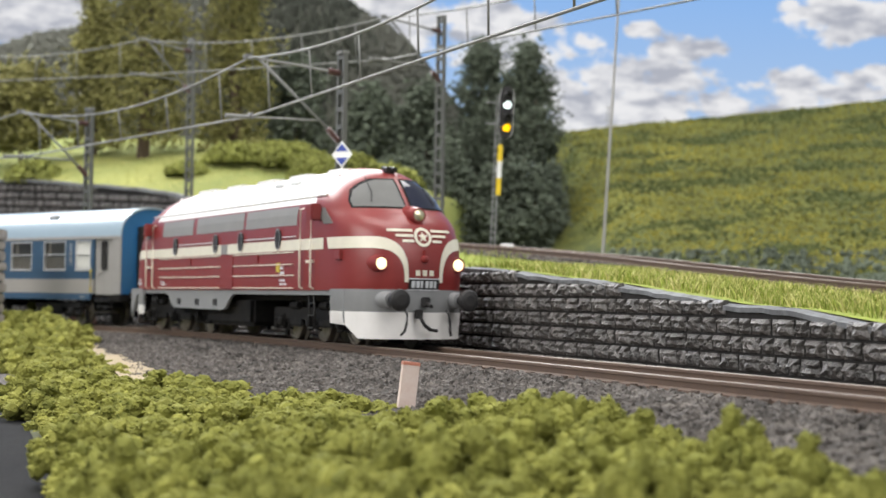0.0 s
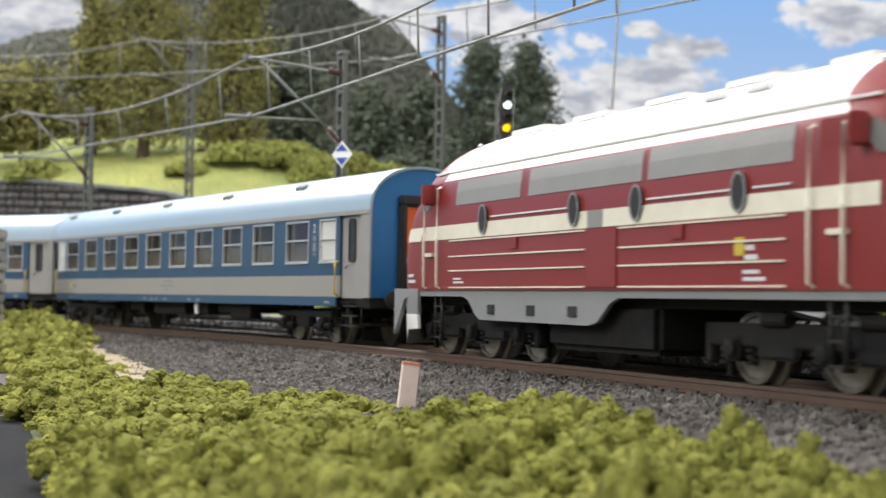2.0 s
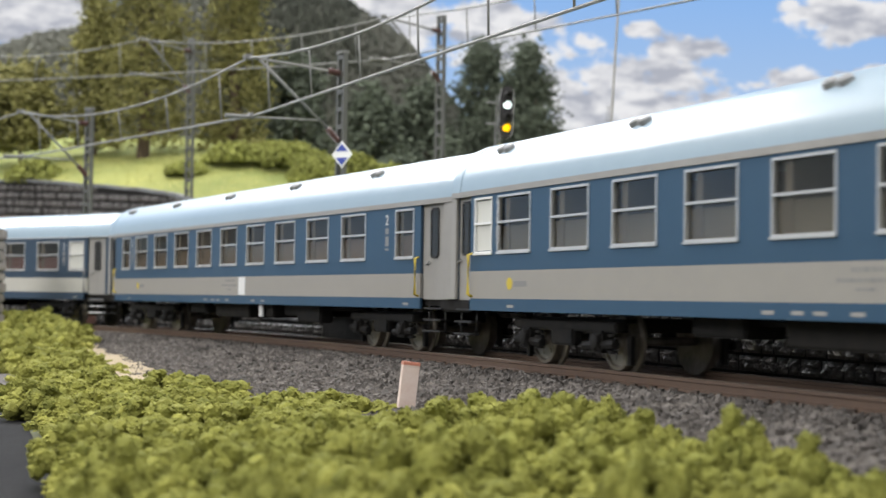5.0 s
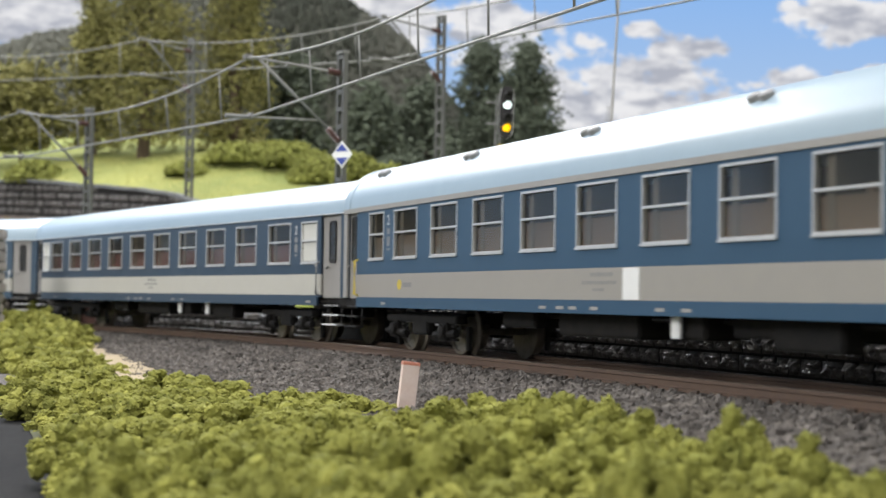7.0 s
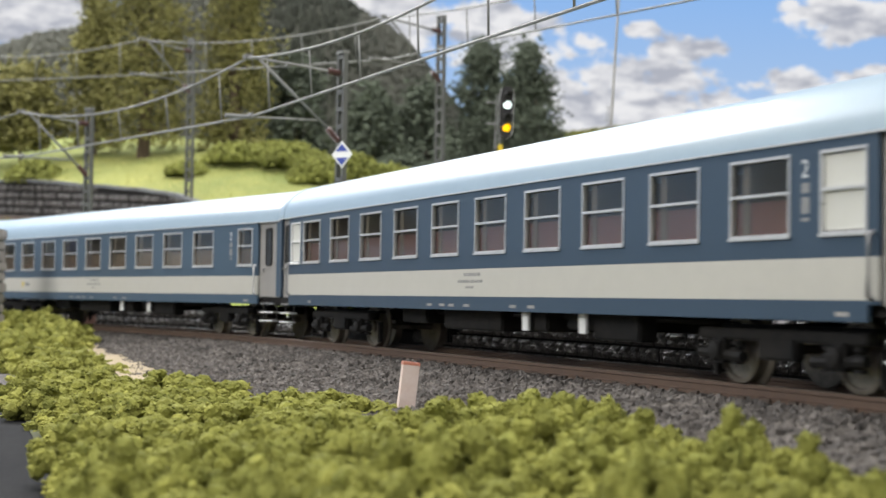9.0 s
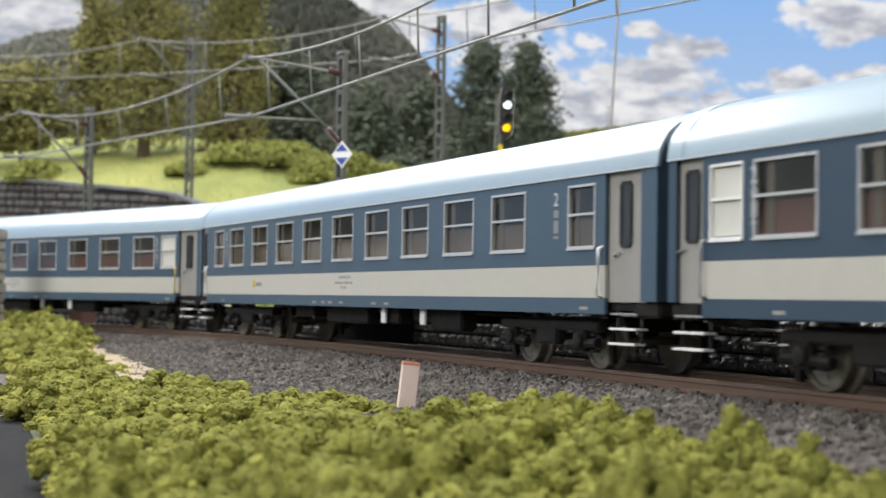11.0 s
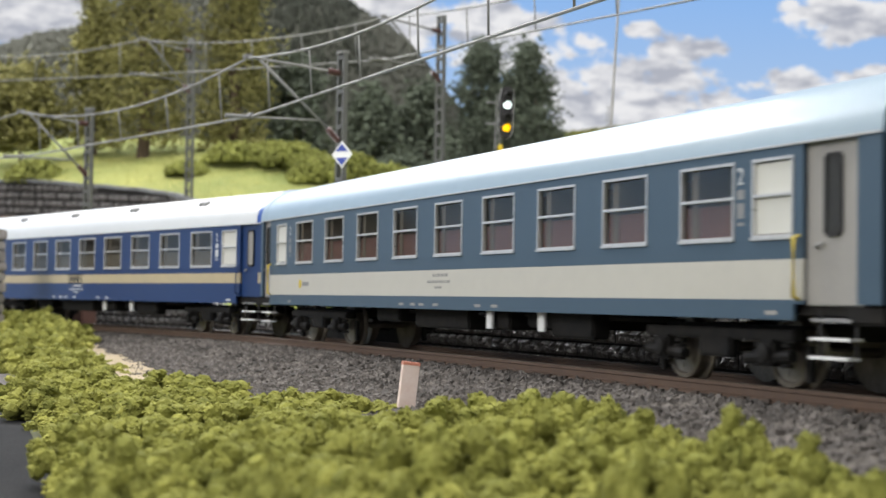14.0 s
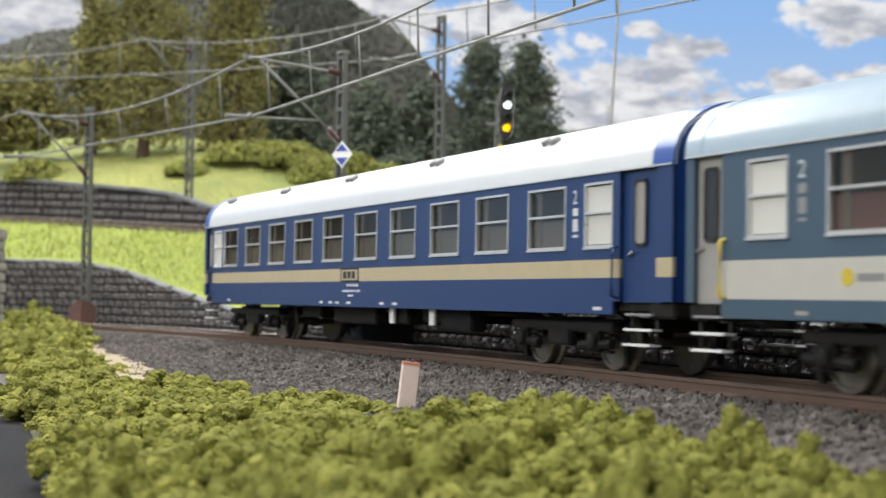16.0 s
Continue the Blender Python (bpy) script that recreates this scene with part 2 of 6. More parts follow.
def thicken(bm, t):
    """Gives a sheet a second skin at depth t on its inner side, and closes the rim."""
    bm.normal_update()
    key = {tuple(round(c, 3) for c in v.co): v.normal.copy() for v in bm.verts}
    inward = sum(v.normal.dot(Vector((0, -v.co.y, 20 - v.co.z))) for v in bm.verts)
    sign = t if inward > 0 else -t
    r = bmesh.ops.extrude_face_region(bm, geom=bm.faces[:], use_keep_orig=True)
    for v in r["geom"]:
        if isinstance(v, bmesh.types.BMVert):
            v.co += key[tuple(round(c, 3) for c in v.co)] * sign
    bmesh.ops.recalc_face_normals(bm, faces=bm.faces[:])


def disc(bm, c, axis, prof, seg=20, mi=0):
    """A turned shape: profile pairs (along the axis, radius) about the axis through c."""
    c, d = Vector(c), Vector(axis).normalized()
    a = d.orthogonal().normalized()
    b = d.cross(a)
    rings = [[c + d * h + (a * math.cos(t) + b * math.sin(t)) * max(r, 0.01) for t in (2 * math.pi * k / seg for k in range(seg))] for h, r in prof]
    loft(bm, rings, True, True, True, mi)


# ---- the main track's plan: heading by distance s along it, n to the far side ----
TRK_S = np.arange(-2300.0, 2300.0, 4.0)
_sc = np.clip(TRK_S, -600.0, 250.0)
TRK_H = -1.13834263 - 0.49580802e-3 * _sc + 3.82550422e-6 * _sc * _sc / 2
TRK_X = np.cumsum(np.cos(TRK_H)) * 4.0
TRK_Y = np.cumsum(np.sin(TRK_H)) * 4.0
TRK_X += -5.181 - np.interp(0.0, TRK_S, TRK_X)
TRK_Y += 374.04 - np.interp(0.0, TRK_S, TRK_Y)


def main_at(s, n=0.0, z=0.0):
    h = np.interp(s, TRK_S, TRK_H)
    return Vector((float(np.interp(s, TRK_S, TRK_X) - math.sin(h) * n), float(np.interp(s, TRK_S, TRK_Y) + math.cos(h) * n), z))


def main_heading(s):
    return float(np.interp(s, TRK_S, TRK_H))


# ---- the upper track: a smooth ramp behind the wall ----
UP = np.array([(-760, 1080, 74), (-560, 1040, 71), (-410, 975, 66), (-274, 900, 60), (-143, 795, 51), (-62, 718, 44), (0, 645, 38), (58, 545, 30.5), (90, 450, 23.5), (116, 380, 18.5), (150, 290, 13), (190, 190, 9), (250, 50, 6), (320, -120, 5), (430, -400, 5)], float)


def spline(P, per=24):
    out = []
    Q = np.vstack([2 * P[0] - P[1], P, 2 * P[-1] - P[-2]])
    for i in range(1, len(Q) - 2):
        a, b, c, d = Q[i - 1:i + 3]
        for k in range(per):
            t = k / per
            out.append(0.5 * (2 * b + (c - a) * t + (2 * a - 5 * b + 4 * c - d) * t * t + (3 * b - a - 3 * c + d) * t ** 3))
    out.append(P[-1])
    return np.array(out)


UPC = spline(UP)
UP_S = np.concatenate([[0], np.cumsum(np.linalg.norm(np.diff(UPC[:, :2], axis=0), axis=1))])


def up_at(s, n=0.0, z=0.0):
    p = np.array([np.interp(s, UP_S, UPC[:, k]) for k in range(3)])
    q = np.array([np.interp(s + 2, UP_S, UPC[:, k]) for k in range(3)])
    r = np.array([np.interp(s - 2, UP_S, UPC[:, k]) for k in range(3)])
    d = q - r
    d /= np.linalg.norm(d[:2]) + 1e-9
    return Vector((p[0] - d[1] * n, p[1] + d[0] * n, p[2] + z))
# ---- ground ----
def sheet(name, rows, material, smooth=True, thick=0.0):
    """A surface lofted through rows of points."""
    n = len(rows[0])
    v = [tuple(p) for r in rows for p in r]
    f = [(i * n + k, i * n + k + 1, (i + 1) * n + k + 1, (i + 1) * n + k) for i in range(len(rows) - 1) for k in range(n - 1)]
    return raw_ob(name, v, f, material, None, smooth)


def hmap(x, y, sc, seed=0.0):
    return noise.noise(Vector((x / sc + seed, y / sc - seed, seed)))


# the base board under everything
bm = bmesh.new()
box(bm, -2400, 1800, -1900, 1700, -40, -30)
tagged(mesh_ob("ground", bm, M_SOIL), "dark green base ground under the whole layout", "ground", kind="structure")

# ballast bed of the main track, with its long shoulder towards the bushes
PROFILE = [(-95, -11.2), (-70, -10.2), (-52, -9.1), (-40, -7.4), (-28, -5.2), (-18, -3.2), (-13, -2.7), (0, -2.7), (13, -2.7), (20, -3.2), (30, -4), (46, -4.5)]


def bed_z(n):
    return float(np.interp(n, [p[0] for p in PROFILE], [p[1] for p in PROFILE]))


rows = []
for s in list(range(-2200, -500, 60)) + list(range(-500, 300, 5)) + list(range(300, 2200, 60)):
    rows.append([main_at(s, n, z + 0.9 * hmap(s, n * 1.7, 14.0) * (abs(n) > 15)) for n, z in PROFILE])
tagged(sheet("ballast_bed", rows, M_BALLASTBED), "grey brown ballast bed sloping from the main track", "track bed", kind="structure")

# loose ballast stones on the shoulder nearest to the view
rng = np.random.default_rng(4)


def pebble_mesh(seed):
    r = np.random.default_rng(seed)
    bm = bmesh.new()
    bmesh.ops.create_icosphere(bm, subdivisions=1, radius=1.0)
    bm.verts.index_update()
    for v in bm.verts:
        v.co *= r.uniform(0.65, 1.2)
    v = np.array([tuple(q.co) for q in bm.verts])
    f = np.array([[q.index for q in g.verts] for g in bm.faces])
    bm.free()
    return v, f


def chip_mesh(seed):
    """An irregular eight-sided chip."""
    r = np.random.default_rng(seed)
    v = np.array([(1, 0, 0), (-1, 0, 0), (0, 1, 0), (0, -1, 0), (0, 0, 1), (0, 0, -1)], float) * r.uniform(0.75, 1.25, (6, 1)) + r.normal(0, 0.14, (6, 3))
    f = np.array([(0, 2, 4), (2, 1, 4), (1, 3, 4), (3, 0, 4), (2, 0, 5), (1, 2, 5), (3, 1, 5), (0, 3, 5)])
    return v, f


CHIPS = [chip_mesh(k) for k in range(6)]


PEBBLES = [pebble_mesh(k) for k in range(6)]


def rand_rot(r):
    q = r.normal(size=4)
    q /= np.linalg.norm(q)
    w, x, y, z = q
    return np.array([[1 - 2 * (y * y + z * z), 2 * (x * y - z * w), 2 * (x * z + y * w)], [2 * (x * y + z * w), 1 - 2 * (x * x + z * z), 2 * (y * z - x * w)], [2 * (x * z - y * w), 2 * (y * z + x * w), 1 - 2 * (x * x + y * y)]])


def scatter(name, places, shapes, material, r, flat=1.0, smooth=False):
    """One mesh of many small shapes: places are (x, y, z, size)."""
    V, F, base = [], [], 0
    for x, y, z, k in places:
        v, f = shapes[int(r.integers(len(shapes)))]
        w = (v @ rand_rot(r).T) * k
        w[:, 2] *= flat
        V.append(w + (x, y, z))
        F.append(f + base)
        base += len(v)
    return raw_ob(name, np.vstack(V), np.vstack(F), material, None, smooth)


places = []
for _ in range(30000):
    s, n = rng.uniform(-330, 215), -rng.uniform(11.5, 68)
    p = main_at(s, n, bed_z(n) + 0.1)
    if p.y < 90:
        continue
    places.append((p.x, p.y, p.z, rng.uniform(0.5, 1.1)))
for _ in range(5000):
    s, n = rng.uniform(-330, 215), rng.uniform(11.5, 24)
    p = main_at(s, n, bed_z(n) + 0.1)
    places.append((p.x, p.y, p.z, rng.uniform(0.4, 0.75)))
for _ in range(5000):
    s, n = rng.uniform(-380, 215), rng.uniform(-7, 7)
    p = main_at(s, n, -2.6)
    places.append((p.x, p.y, p.z, rng.uniform(0.35, 0.6)))
tagged(scatter("ballast_stones", places, CHIPS, M_BALLAST, rng), "loose grey crushed ballast stones beside the rails", "ballast", kind="stuff")


# ---- rails ----
def rail_mesh(at, s0, s1, step, g, mats_top, name, parent):
    bm = bmesh.new()
    prof = [(-1.1, -2.5), (-1.1, -2.1), (-0.25, -1.75), (-0.25, -0.8), (-0.52, -0.65), (-0.5, -0.12), (-0.35, 0.0), (0.35, 0.0), (0.5, -0.12), (0.52, -0.65), (0.25, -0.8), (0.25, -1.75), (1.1, -2.1), (1.1, -2.5)]
    rings = [[at(s, g + a, b) for a, b in prof] for s in np.arange(s0, s1, step)]
    vs, fs = loft(bm, rings, True, True, False)
    n = len(prof)
    for i, f in enumerate(fs):
        if i % n in (5, 6, 7):
            f.material_index = 1
    return part(name, bm, [M_RAIL, mats_top], parent)


main_track = empty("railway_track", "brown main track with rusty rails and worn rail heads", "railway track", kind="structure")
for g in (-8.6, 8.6):
    rail_mesh(main_at, -2200, 2200, 12, g, M_RAILTOP, "rail", main_track)
upper_track = empty("railway_track", "rusty upper track on a ramp above the stone wall", "railway track", kind="structure")
for g in (-8.6, 8.6):
    rail_mesh(up_at, 20, UP_S[-1] - 20, 10, g, M_RAILTOP, "rail", upper_track)


def sleeper_mesh():
    bm = bmesh.new()
    box(bm, -1.5, 1.5, -15, 15, -4.2, -2.55, 0.2)
    for g in (-8.6, 8.6):
        for e in (-1.6, 1.0):
            box(bm, -0.9, 0.9, g + e, g + e + 0.6, -2.6, -1.9)
    bmesh.ops.scale(bm, vec=(MM, MM, MM), verts=bm.verts)
    me = bpy.data.meshes.new("sleeper")
    bm.to_mesh(me)
    bm.free()
    me.materials.append(M_SLEEPER)
    return me


SLEEPER = sleeper_mesh()
for s in np.arange(-400, 300, 6.6):
    ob = new("sleeper", SLEEPER)
    p = main_at(s)
    ob.parent = main_track
    ob.matrix_basis = pose(p.x * MM, p.y * MM, 0, 0, 0, math.degrees(main_heading(s)))
for s in np.arange(UP_S[2 * 24], UP_S[10 * 24], 7.0):
    ob = new("sleeper", SLEEPER)
    p, q = up_at(s), up_at(s + 3)
    ob.parent = upper_track
    ob.matrix_basis = pose(p.x * MM, p.y * MM, p.z * MM, 0, 0, math.degrees(math.atan2(q.y - p.y, q.x - p.x)))

# ---- stone retaining walls ----
WALL_N = 27.0
WALL_S = [-700, -427, -399, -368, -340, -317, -292, -268, -240, -200, -150, -110, -70, -30, -4, 28, 56, 80, 102, 121, 138, 160, 178]
WALL_H = [33, 29.6, 29.2, 27.6, 24.8, 20.4, 15.6, 11.0, 7, 4.5, 4.5, 9, 18, 21.6, 20.0, 17.6, 16.0, 13.6, 11.6, 11.0, 9.4, 7.6, 6.5]


def wall_n(s):
    return WALL_N + float(np.interp(s, [-700, -400, -250, -150, 0, 120, 178], [34, 30, 20, 6, 0, -3, -6]))


def wall_top(s):
    return float(np.interp(s, WALL_S, WALL_H)) + 0.5 * hmap(s, 1.0, 22.0, 3.3)


def stone_piece(seed, length, height):
    """A rough-hewn face block: its front bulges unevenly, its back is flat."""
    r = np.random.default_rng(seed)
    bm = bmesh.new()
    nx, nz = 6, 4
    g = [[None] * (nz + 1) for _ in range(nx + 1)]
    for i in range(nx + 1):
        for k in range(nz + 1):
            e = i in (0, nx) or k in (0, nz)
            d = 0.0 if e else r.uniform(0.25, 1.35)
            jx = 0 if i in (0, nx) else r.uniform(-0.12, 0.12) * length / nx
            jz = 0 if k in (0, nz) else r.uniform(-0.2, 0.2) * height / nz
            g[i][k] = bm.verts.new(((i / nx - 0.5) * length + jx, -d, (k / nz) * height + jz))
    for i in range(nx):
        for k in range(nz):
            q = (g[i][k], g[i + 1][k], g[i + 1][k + 1], g[i][k + 1])
            if r.random() < 0.5:
                bm.faces.new((q[0], q[1], q[2])), bm.faces.new((q[0], q[2], q[3]))
            else:
                bm.faces.new((q[0], q[1], q[3])), bm.faces.new((q[1], q[2], q[3]))
    edge = [e for e in bm.edges if e.is_boundary]
    ex = bmesh.ops.extrude_edge_only(bm, edges=edge)
    for v in ex["geom"]:
        if isinstance(v, bmesh.types.BMVert):
            v.co.y = 0.9
    bmesh.ops.scale(bm, vec=(MM, MM, MM), verts=bm.verts)
    me = bpy.data.meshes.new("stone")
    bm.to_mesh(me)
    bm.free()
    me.materials.append(M_STONE)
    return me


ROW = 3.6
LENS = (4.0, 4.8, 5.6, 6.6, 7.8)
STONES = {L: [stone_piece(int(L * 10) + k, L - 0.75, ROW - 0.55) for k in range(4)] for L in LENS}


def wall_core(name, s0, s1, label):
    core_rows = []
    for s in np.arange(s0, s1 + 1, 5.0):
        n, t = wall_n(s), wall_top(s)
        core_rows.append([main_at(s, n, -6), main_at(s, n, t), main_at(s, n + 5, t), main_at(s, n + 5, -6)])
    bm = bmesh.new()
    loft(bm, core_rows, True, True, False)
    w = tagged(mesh_ob(name, bm, M_MORTAR), label, "retaining wall", kind="structure")
    # worn coping course along the top
    cop = []
    for s in np.arange(s0, s1 + 1, 4.0):
        n, t = wall_n(s), wall_top(s) + 0.5 * hmap(s, 4, 6)
        cop.append([main_at(s, n - 0.5, t - 0.8), main_at(s, n - 0.6, t + 0.15), main_at(s, n + 1, t + 0.6), main_at(s, n + 5.2, t + 0.3), main_at(s, n + 5.2, t - 1.0)])
    bm = bmesh.new()
    loft(bm, cop, True, True, False)
    part("coping", bm, M_COPE, w, "pale weathered stone coping")
    return w


def wall_stones(w, s0, s1, seed):
    r = np.random.default_rng(seed)
    row = 0
    z = -4.2
    while z < 32:
        s = s0 + r.uniform(-4, 0)
        while s < s1:
            L = LENS[int(r.integers(len(LENS)))]
            mid = s + L / 2
            if z + ROW * 0.5 < wall_top(mid) and mid < s1:
                ob = new("stone", STONES[L][int(r.integers(4))])
                p = main_at(mid, wall_n(mid) - 0.25, z)
                a, b = main_at(mid - 2, wall_n(mid - 2)), main_at(mid + 2, wall_n(mid + 2))
                ob.parent = w
                ob.matrix_basis = pose(p.x * MM, p.y * MM, p.z * MM, 0, 0, math.degrees(math.atan2(b.y - a.y, b.x - a.x)) + r.uniform(-2, 2))
            s += L
        z += ROW
        row += 1


wall_right = wall_core("wall_south", -100, 178, "dark grey rough stone retaining wall beside the track")
wall_left = wall_core("wall_north", -560, -100, "weathered stone retaining wall with sloping top, blurred behind the track")

# a second, higher wall behind the upper track
hi_rows, hi_top = [], []
for s in np.arange(30, UP_S[4 * 24] + 70, 8.0):
    t = float(np.interp(s, [30, UP_S[3 * 24], UP_S[4 * 24] - 60, UP_S[4 * 24] + 20, UP_S[4 * 24] + 70], [26, 24, 19, 5, 1])) + hmap(s, 7, 30) * 1.5
    hi_rows.append([up_at(s, 34, -8), up_at(s, 34, t), up_at(s, 40, t), up_at(s, 40, -8)])
    hi_top.append(up_at(s, 40, t))
bm = bmesh.new()
loft(bm, hi_rows, True, True, False)
wall_high = tagged(mesh_ob("wall_east", bm, M_MORTAR), "grey stone wall behind the upper track at the meadow's foot", "retaining wall", kind="structure")
bm = bmesh.new()
loft(bm, [[a + Vector((0, 0, 0)) for a in (Vector(r[1]) + Vector((-0.6, -1.2, -1.0)), Vector(r[1]) + Vector((-0.6, -1.2, 1.0)), Vector(r[2]) + Vector((0, 0, 1.2)), Vector(r[2]) + Vector((0, 0, -1)))] for r in hi_rows], True, True, False)
part("coping", bm, M_COPE, wall_high, "pale weathered stone coping")
r2 = np.random.default_rng(21)
for z in np.arange(-2, 22, 5.0):
    s = 60.0
    while s < UP_S[4 * 24] + 20:
        L = LENS[int(r2.integers(2, 5))]
        i = min(int((s - 30) / 8.0), len(hi_rows) - 1)
        if z + 4 < hi_rows[i][1].z - up_at(s).z:
            p, q = up_at(s, 33.8, z), up_at(s + 3, 33.8, z)
            ob = new("stone", STONES[L][int(r2.integers(4))])
            ob.parent = wall_high
            ob.matrix_basis = pose(p.x * MM, p.y * MM, p.z * MM, 0, 0, math.degrees(math.atan2(q.y - p.y, q.x - p.x))) @ Matrix.Diagonal((1.0, 1.0, 1.15, 1))
        s += L

# ---- raised ground between the wall top and the upper track, then on to the backdrop ----
def up_nearest_n(p, n):
    d = ((UPC[:, :2] - (p.x, p.y)) ** 2).sum(1)
    return up_at(float(UP_S[int(np.argmin(d))]), n)


bank_rows = []
for s in np.arange(-560, 300, 6.0):
    a = main_at(s, wall_n(min(s, 178)) + 3.5, (wall_top(min(s, 178)) + 0.6) if s < 180 else float(np.interp(s, [180, 215], [6.5, -3.5])))
    b = up_nearest_n(a, -19)
    b.z -= 3.2
    if (b - a).length < 4:
        b = a + Vector((3, 3, 0))
    row = []
    for k in range(13):
        t = k / 12
        p = a.lerp(b, t)
        p.z = a.z + (b.z - a.z) * (t ** 1.15) + (1.2 * hmap(p.x, p.y, 16) * math.sin(math.pi * t))
        row.append(p)
    bank_rows.append(row)
tagged(sheet("grass_bank", bank_rows, M_TURF), "green turf bank between wall and upper track", "ground", kind="structure")

UPBED = [(-26, -9), (-19, -3.4), (-13, -2.7), (13, -2.7), (19, -3.4), (36, -5)]
rows = [[up_at(s, n, z + 0.8 * hmap(s, n, 12) * (abs(n) > 15)) for n, z in UPBED] for s in np.arange(10, UP_S[-1] - 10, 8)]
tagged(sheet("ballast_bed", rows, M_BALLASTBED), "brown ballast bed of the upper track", "track bed", kind="structure")
places = []
for _ in range(7000):
    s, n = rng.uniform(UP_S[3 * 24] - 60, UP_S[9 * 24]), rng.choice([rng.uniform(-22, -11), rng.uniform(-7, 7)])
    p = up_at(s, n, -2.6 if n > -15 else -3.4)
    places.append((p.x, p.y, p.z, rng.uniform(0.5, 0.9)))
tagged(scatter("ballast_stones", places, CHIPS, M_BALLAST, rng), "loose grey ballast stones round the upper sleepers", "ballast", kind="stuff")


# grass blades
def blades(name, places, material, r, lean=0.45):
    V, F = [], []
    b = 0
    for x, y, z, h in places:
        a = r.uniform(0, 2 * math.pi)
        w = r.uniform(0.09, 0.18)
        dx, dy = math.cos(a), math.sin(a)
        lx, ly = r.normal(0, lean, 2) * h
        V += [(x - dx * w, y - dy * w, z), (x + dx * w, y + dy * w, z), (x + lx * 0.4 + dx * w * 0.8, y + ly * 0.4 + dy * w * 0.8, z + h * 0.6), (x + lx * 0.4 - dx * w * 0.8, y + ly * 0.4 - dy * w * 0.8, z + h * 0.6), (x + lx, y + ly, z + h)]
        F += [(b, b + 1, b + 2, b + 3), (b + 3, b + 2, b + 4)]
        b += 5
    return raw_ob(name, V, F, material)


def on_bank(r, i0, i1, t0=0.02, t1=1.0):
    i = r.uniform(i0, min(i1, len(bank_rows) - 1.01))
    t = r.uniform(t0, t1) * 11.99
    a, b = bank_rows[int(i)], bank_rows[int(i) + 1]
    k = int(t)
    return (a[k].lerp(a[k + 1], t - k)).lerp(b[k].lerp(b[k + 1], t - k), i - int(i))


gp, sp = [], []
for _ in range(30000):
    p = on_bank(rng, 70, 128, 0.05, 0.86)
    (sp if rng.random() < 0.42 else gp).append((p.x, p.y, p.z - 0.2, rng.uniform(1.2, 3.6)))
for _ in range(9000):
    p = on_bank(rng, 8, 70)
    (sp if rng.random() < 0.15 else gp).append((p.x, p.y, p.z - 0.2, rng.uniform(1.5, 4.0)))
tagged(blades("grass", gp, M_GRASS, rng), "bright green static grass on the bank", "grass", kind="stuff")
tagged(blades("dry_grass", sp, M_STRAW, rng), "straw coloured dry grass between green blades", "grass", kind="stuff")

# meadow hill on the left, far woods, flowering field and sky
hill_rows = []
for s in np.arange(30, UP_S[5 * 24] - 20, 12.0):
    a = up_at(s, 39)
    i = min(int((s - 30) / 8.0), len(hi_rows) - 1)
    a.z = hi_rows[i][1].z if s < UP_S[4 * 24] + 60 else up_at(s).z - 3
    row = []
    for k in range(16):
        t = k / 15
        x = a.x + t * (60 + 60 * t)
        y = a.y + t * 330
        top = float(np.interp(x, [-700, -300, -220, -120, -40, 40, 110, 200], [168, 152, 148, 136, 108, 70, 44, 34]))
        row.append(Vector((x, y, a.z + (top - a.z) * (math.sin(t * math.pi / 2) ** 0.9) + 3.0 * hmap(x, y, 45) * t)))
    hill_rows.append(row)
hill_rows.append([Vector((q.x + 8, q.y - 6, -10)) for q in hill_rows[-1]])
tagged(sheet("meadow_hill", hill_rows, M_HILL), "sunny yellow green meadow hill", "hill", kind="structure")

field_rows = []
for y in np.arange(440, 1420, 12.0):
    row = []
    for x in np.arange(-130, 900, 14.0):
        t = min(max((y - 780) / 410.0, 0), 1.08)
        crest = 144 + (x - 90) * 0.105 if x > 90 else float(np.interp(x, [-130, 10, 55, 90], [34, 40, 80, 144]))
        base = float(np.interp(y, [440, 560, 700, 800], [10, 14, 20, 26]))
        row.append(Vector((x + max(0, 150 - y * 0.12), y, base + (crest - base) * t ** 1.1 + 2.2 * hmap(x, y, 30))))
    field_rows.append(row)
tagged(sheet("field", field_rows, M_FIELD), "rolling field of yellow flowering crop", "field", kind="structure")


def meadow_at(r):
    i, k = r.uniform(2, len(hill_rows) - 1.01), r.uniform(0.2, 13.5)
    a, b, f = hill_rows[int(i)], hill_rows[int(i) + 1], k - int(k)
    return a[int(k)].lerp(a[int(k) + 1], f).lerp(b[int(k)].lerp(b[int(k) + 1], f), i - int(i))


gp, sp = [], []
for _ in range(9000):
    p = meadow_at(rng)
    dry = noise.noise(Vector((p.x / 50, p.y / 50, 5))) > 0.08
    (sp if dry else gp).append((p.x, p.y, p.z - 0.3, rng.uniform(1.5, 4.0)))
tagged(blades("meadow_grass", gp, M_LEAFB, rng, 0.7), "green grass tufts across the meadow hill", "grass", kind="stuff")
tagged(blades("meadow_dry_grass", sp, M_STRAW, rng, 0.7), "pale dry grass tufts across the meadow hill", "grass", kind="stuff")
# ---- locomotive ----
LOCO_MID = -108.6
LEVELS = [14.5, 16, 18, 20, 22, 24, 26, 28, 30, 31.5, 33, 34.2, 35.2, 36.2, 37.2, 38.5, 40, 41.5, 43, 44.5, 45.8, 46.8, 47.8, 48.6, 49.2, 49.5]


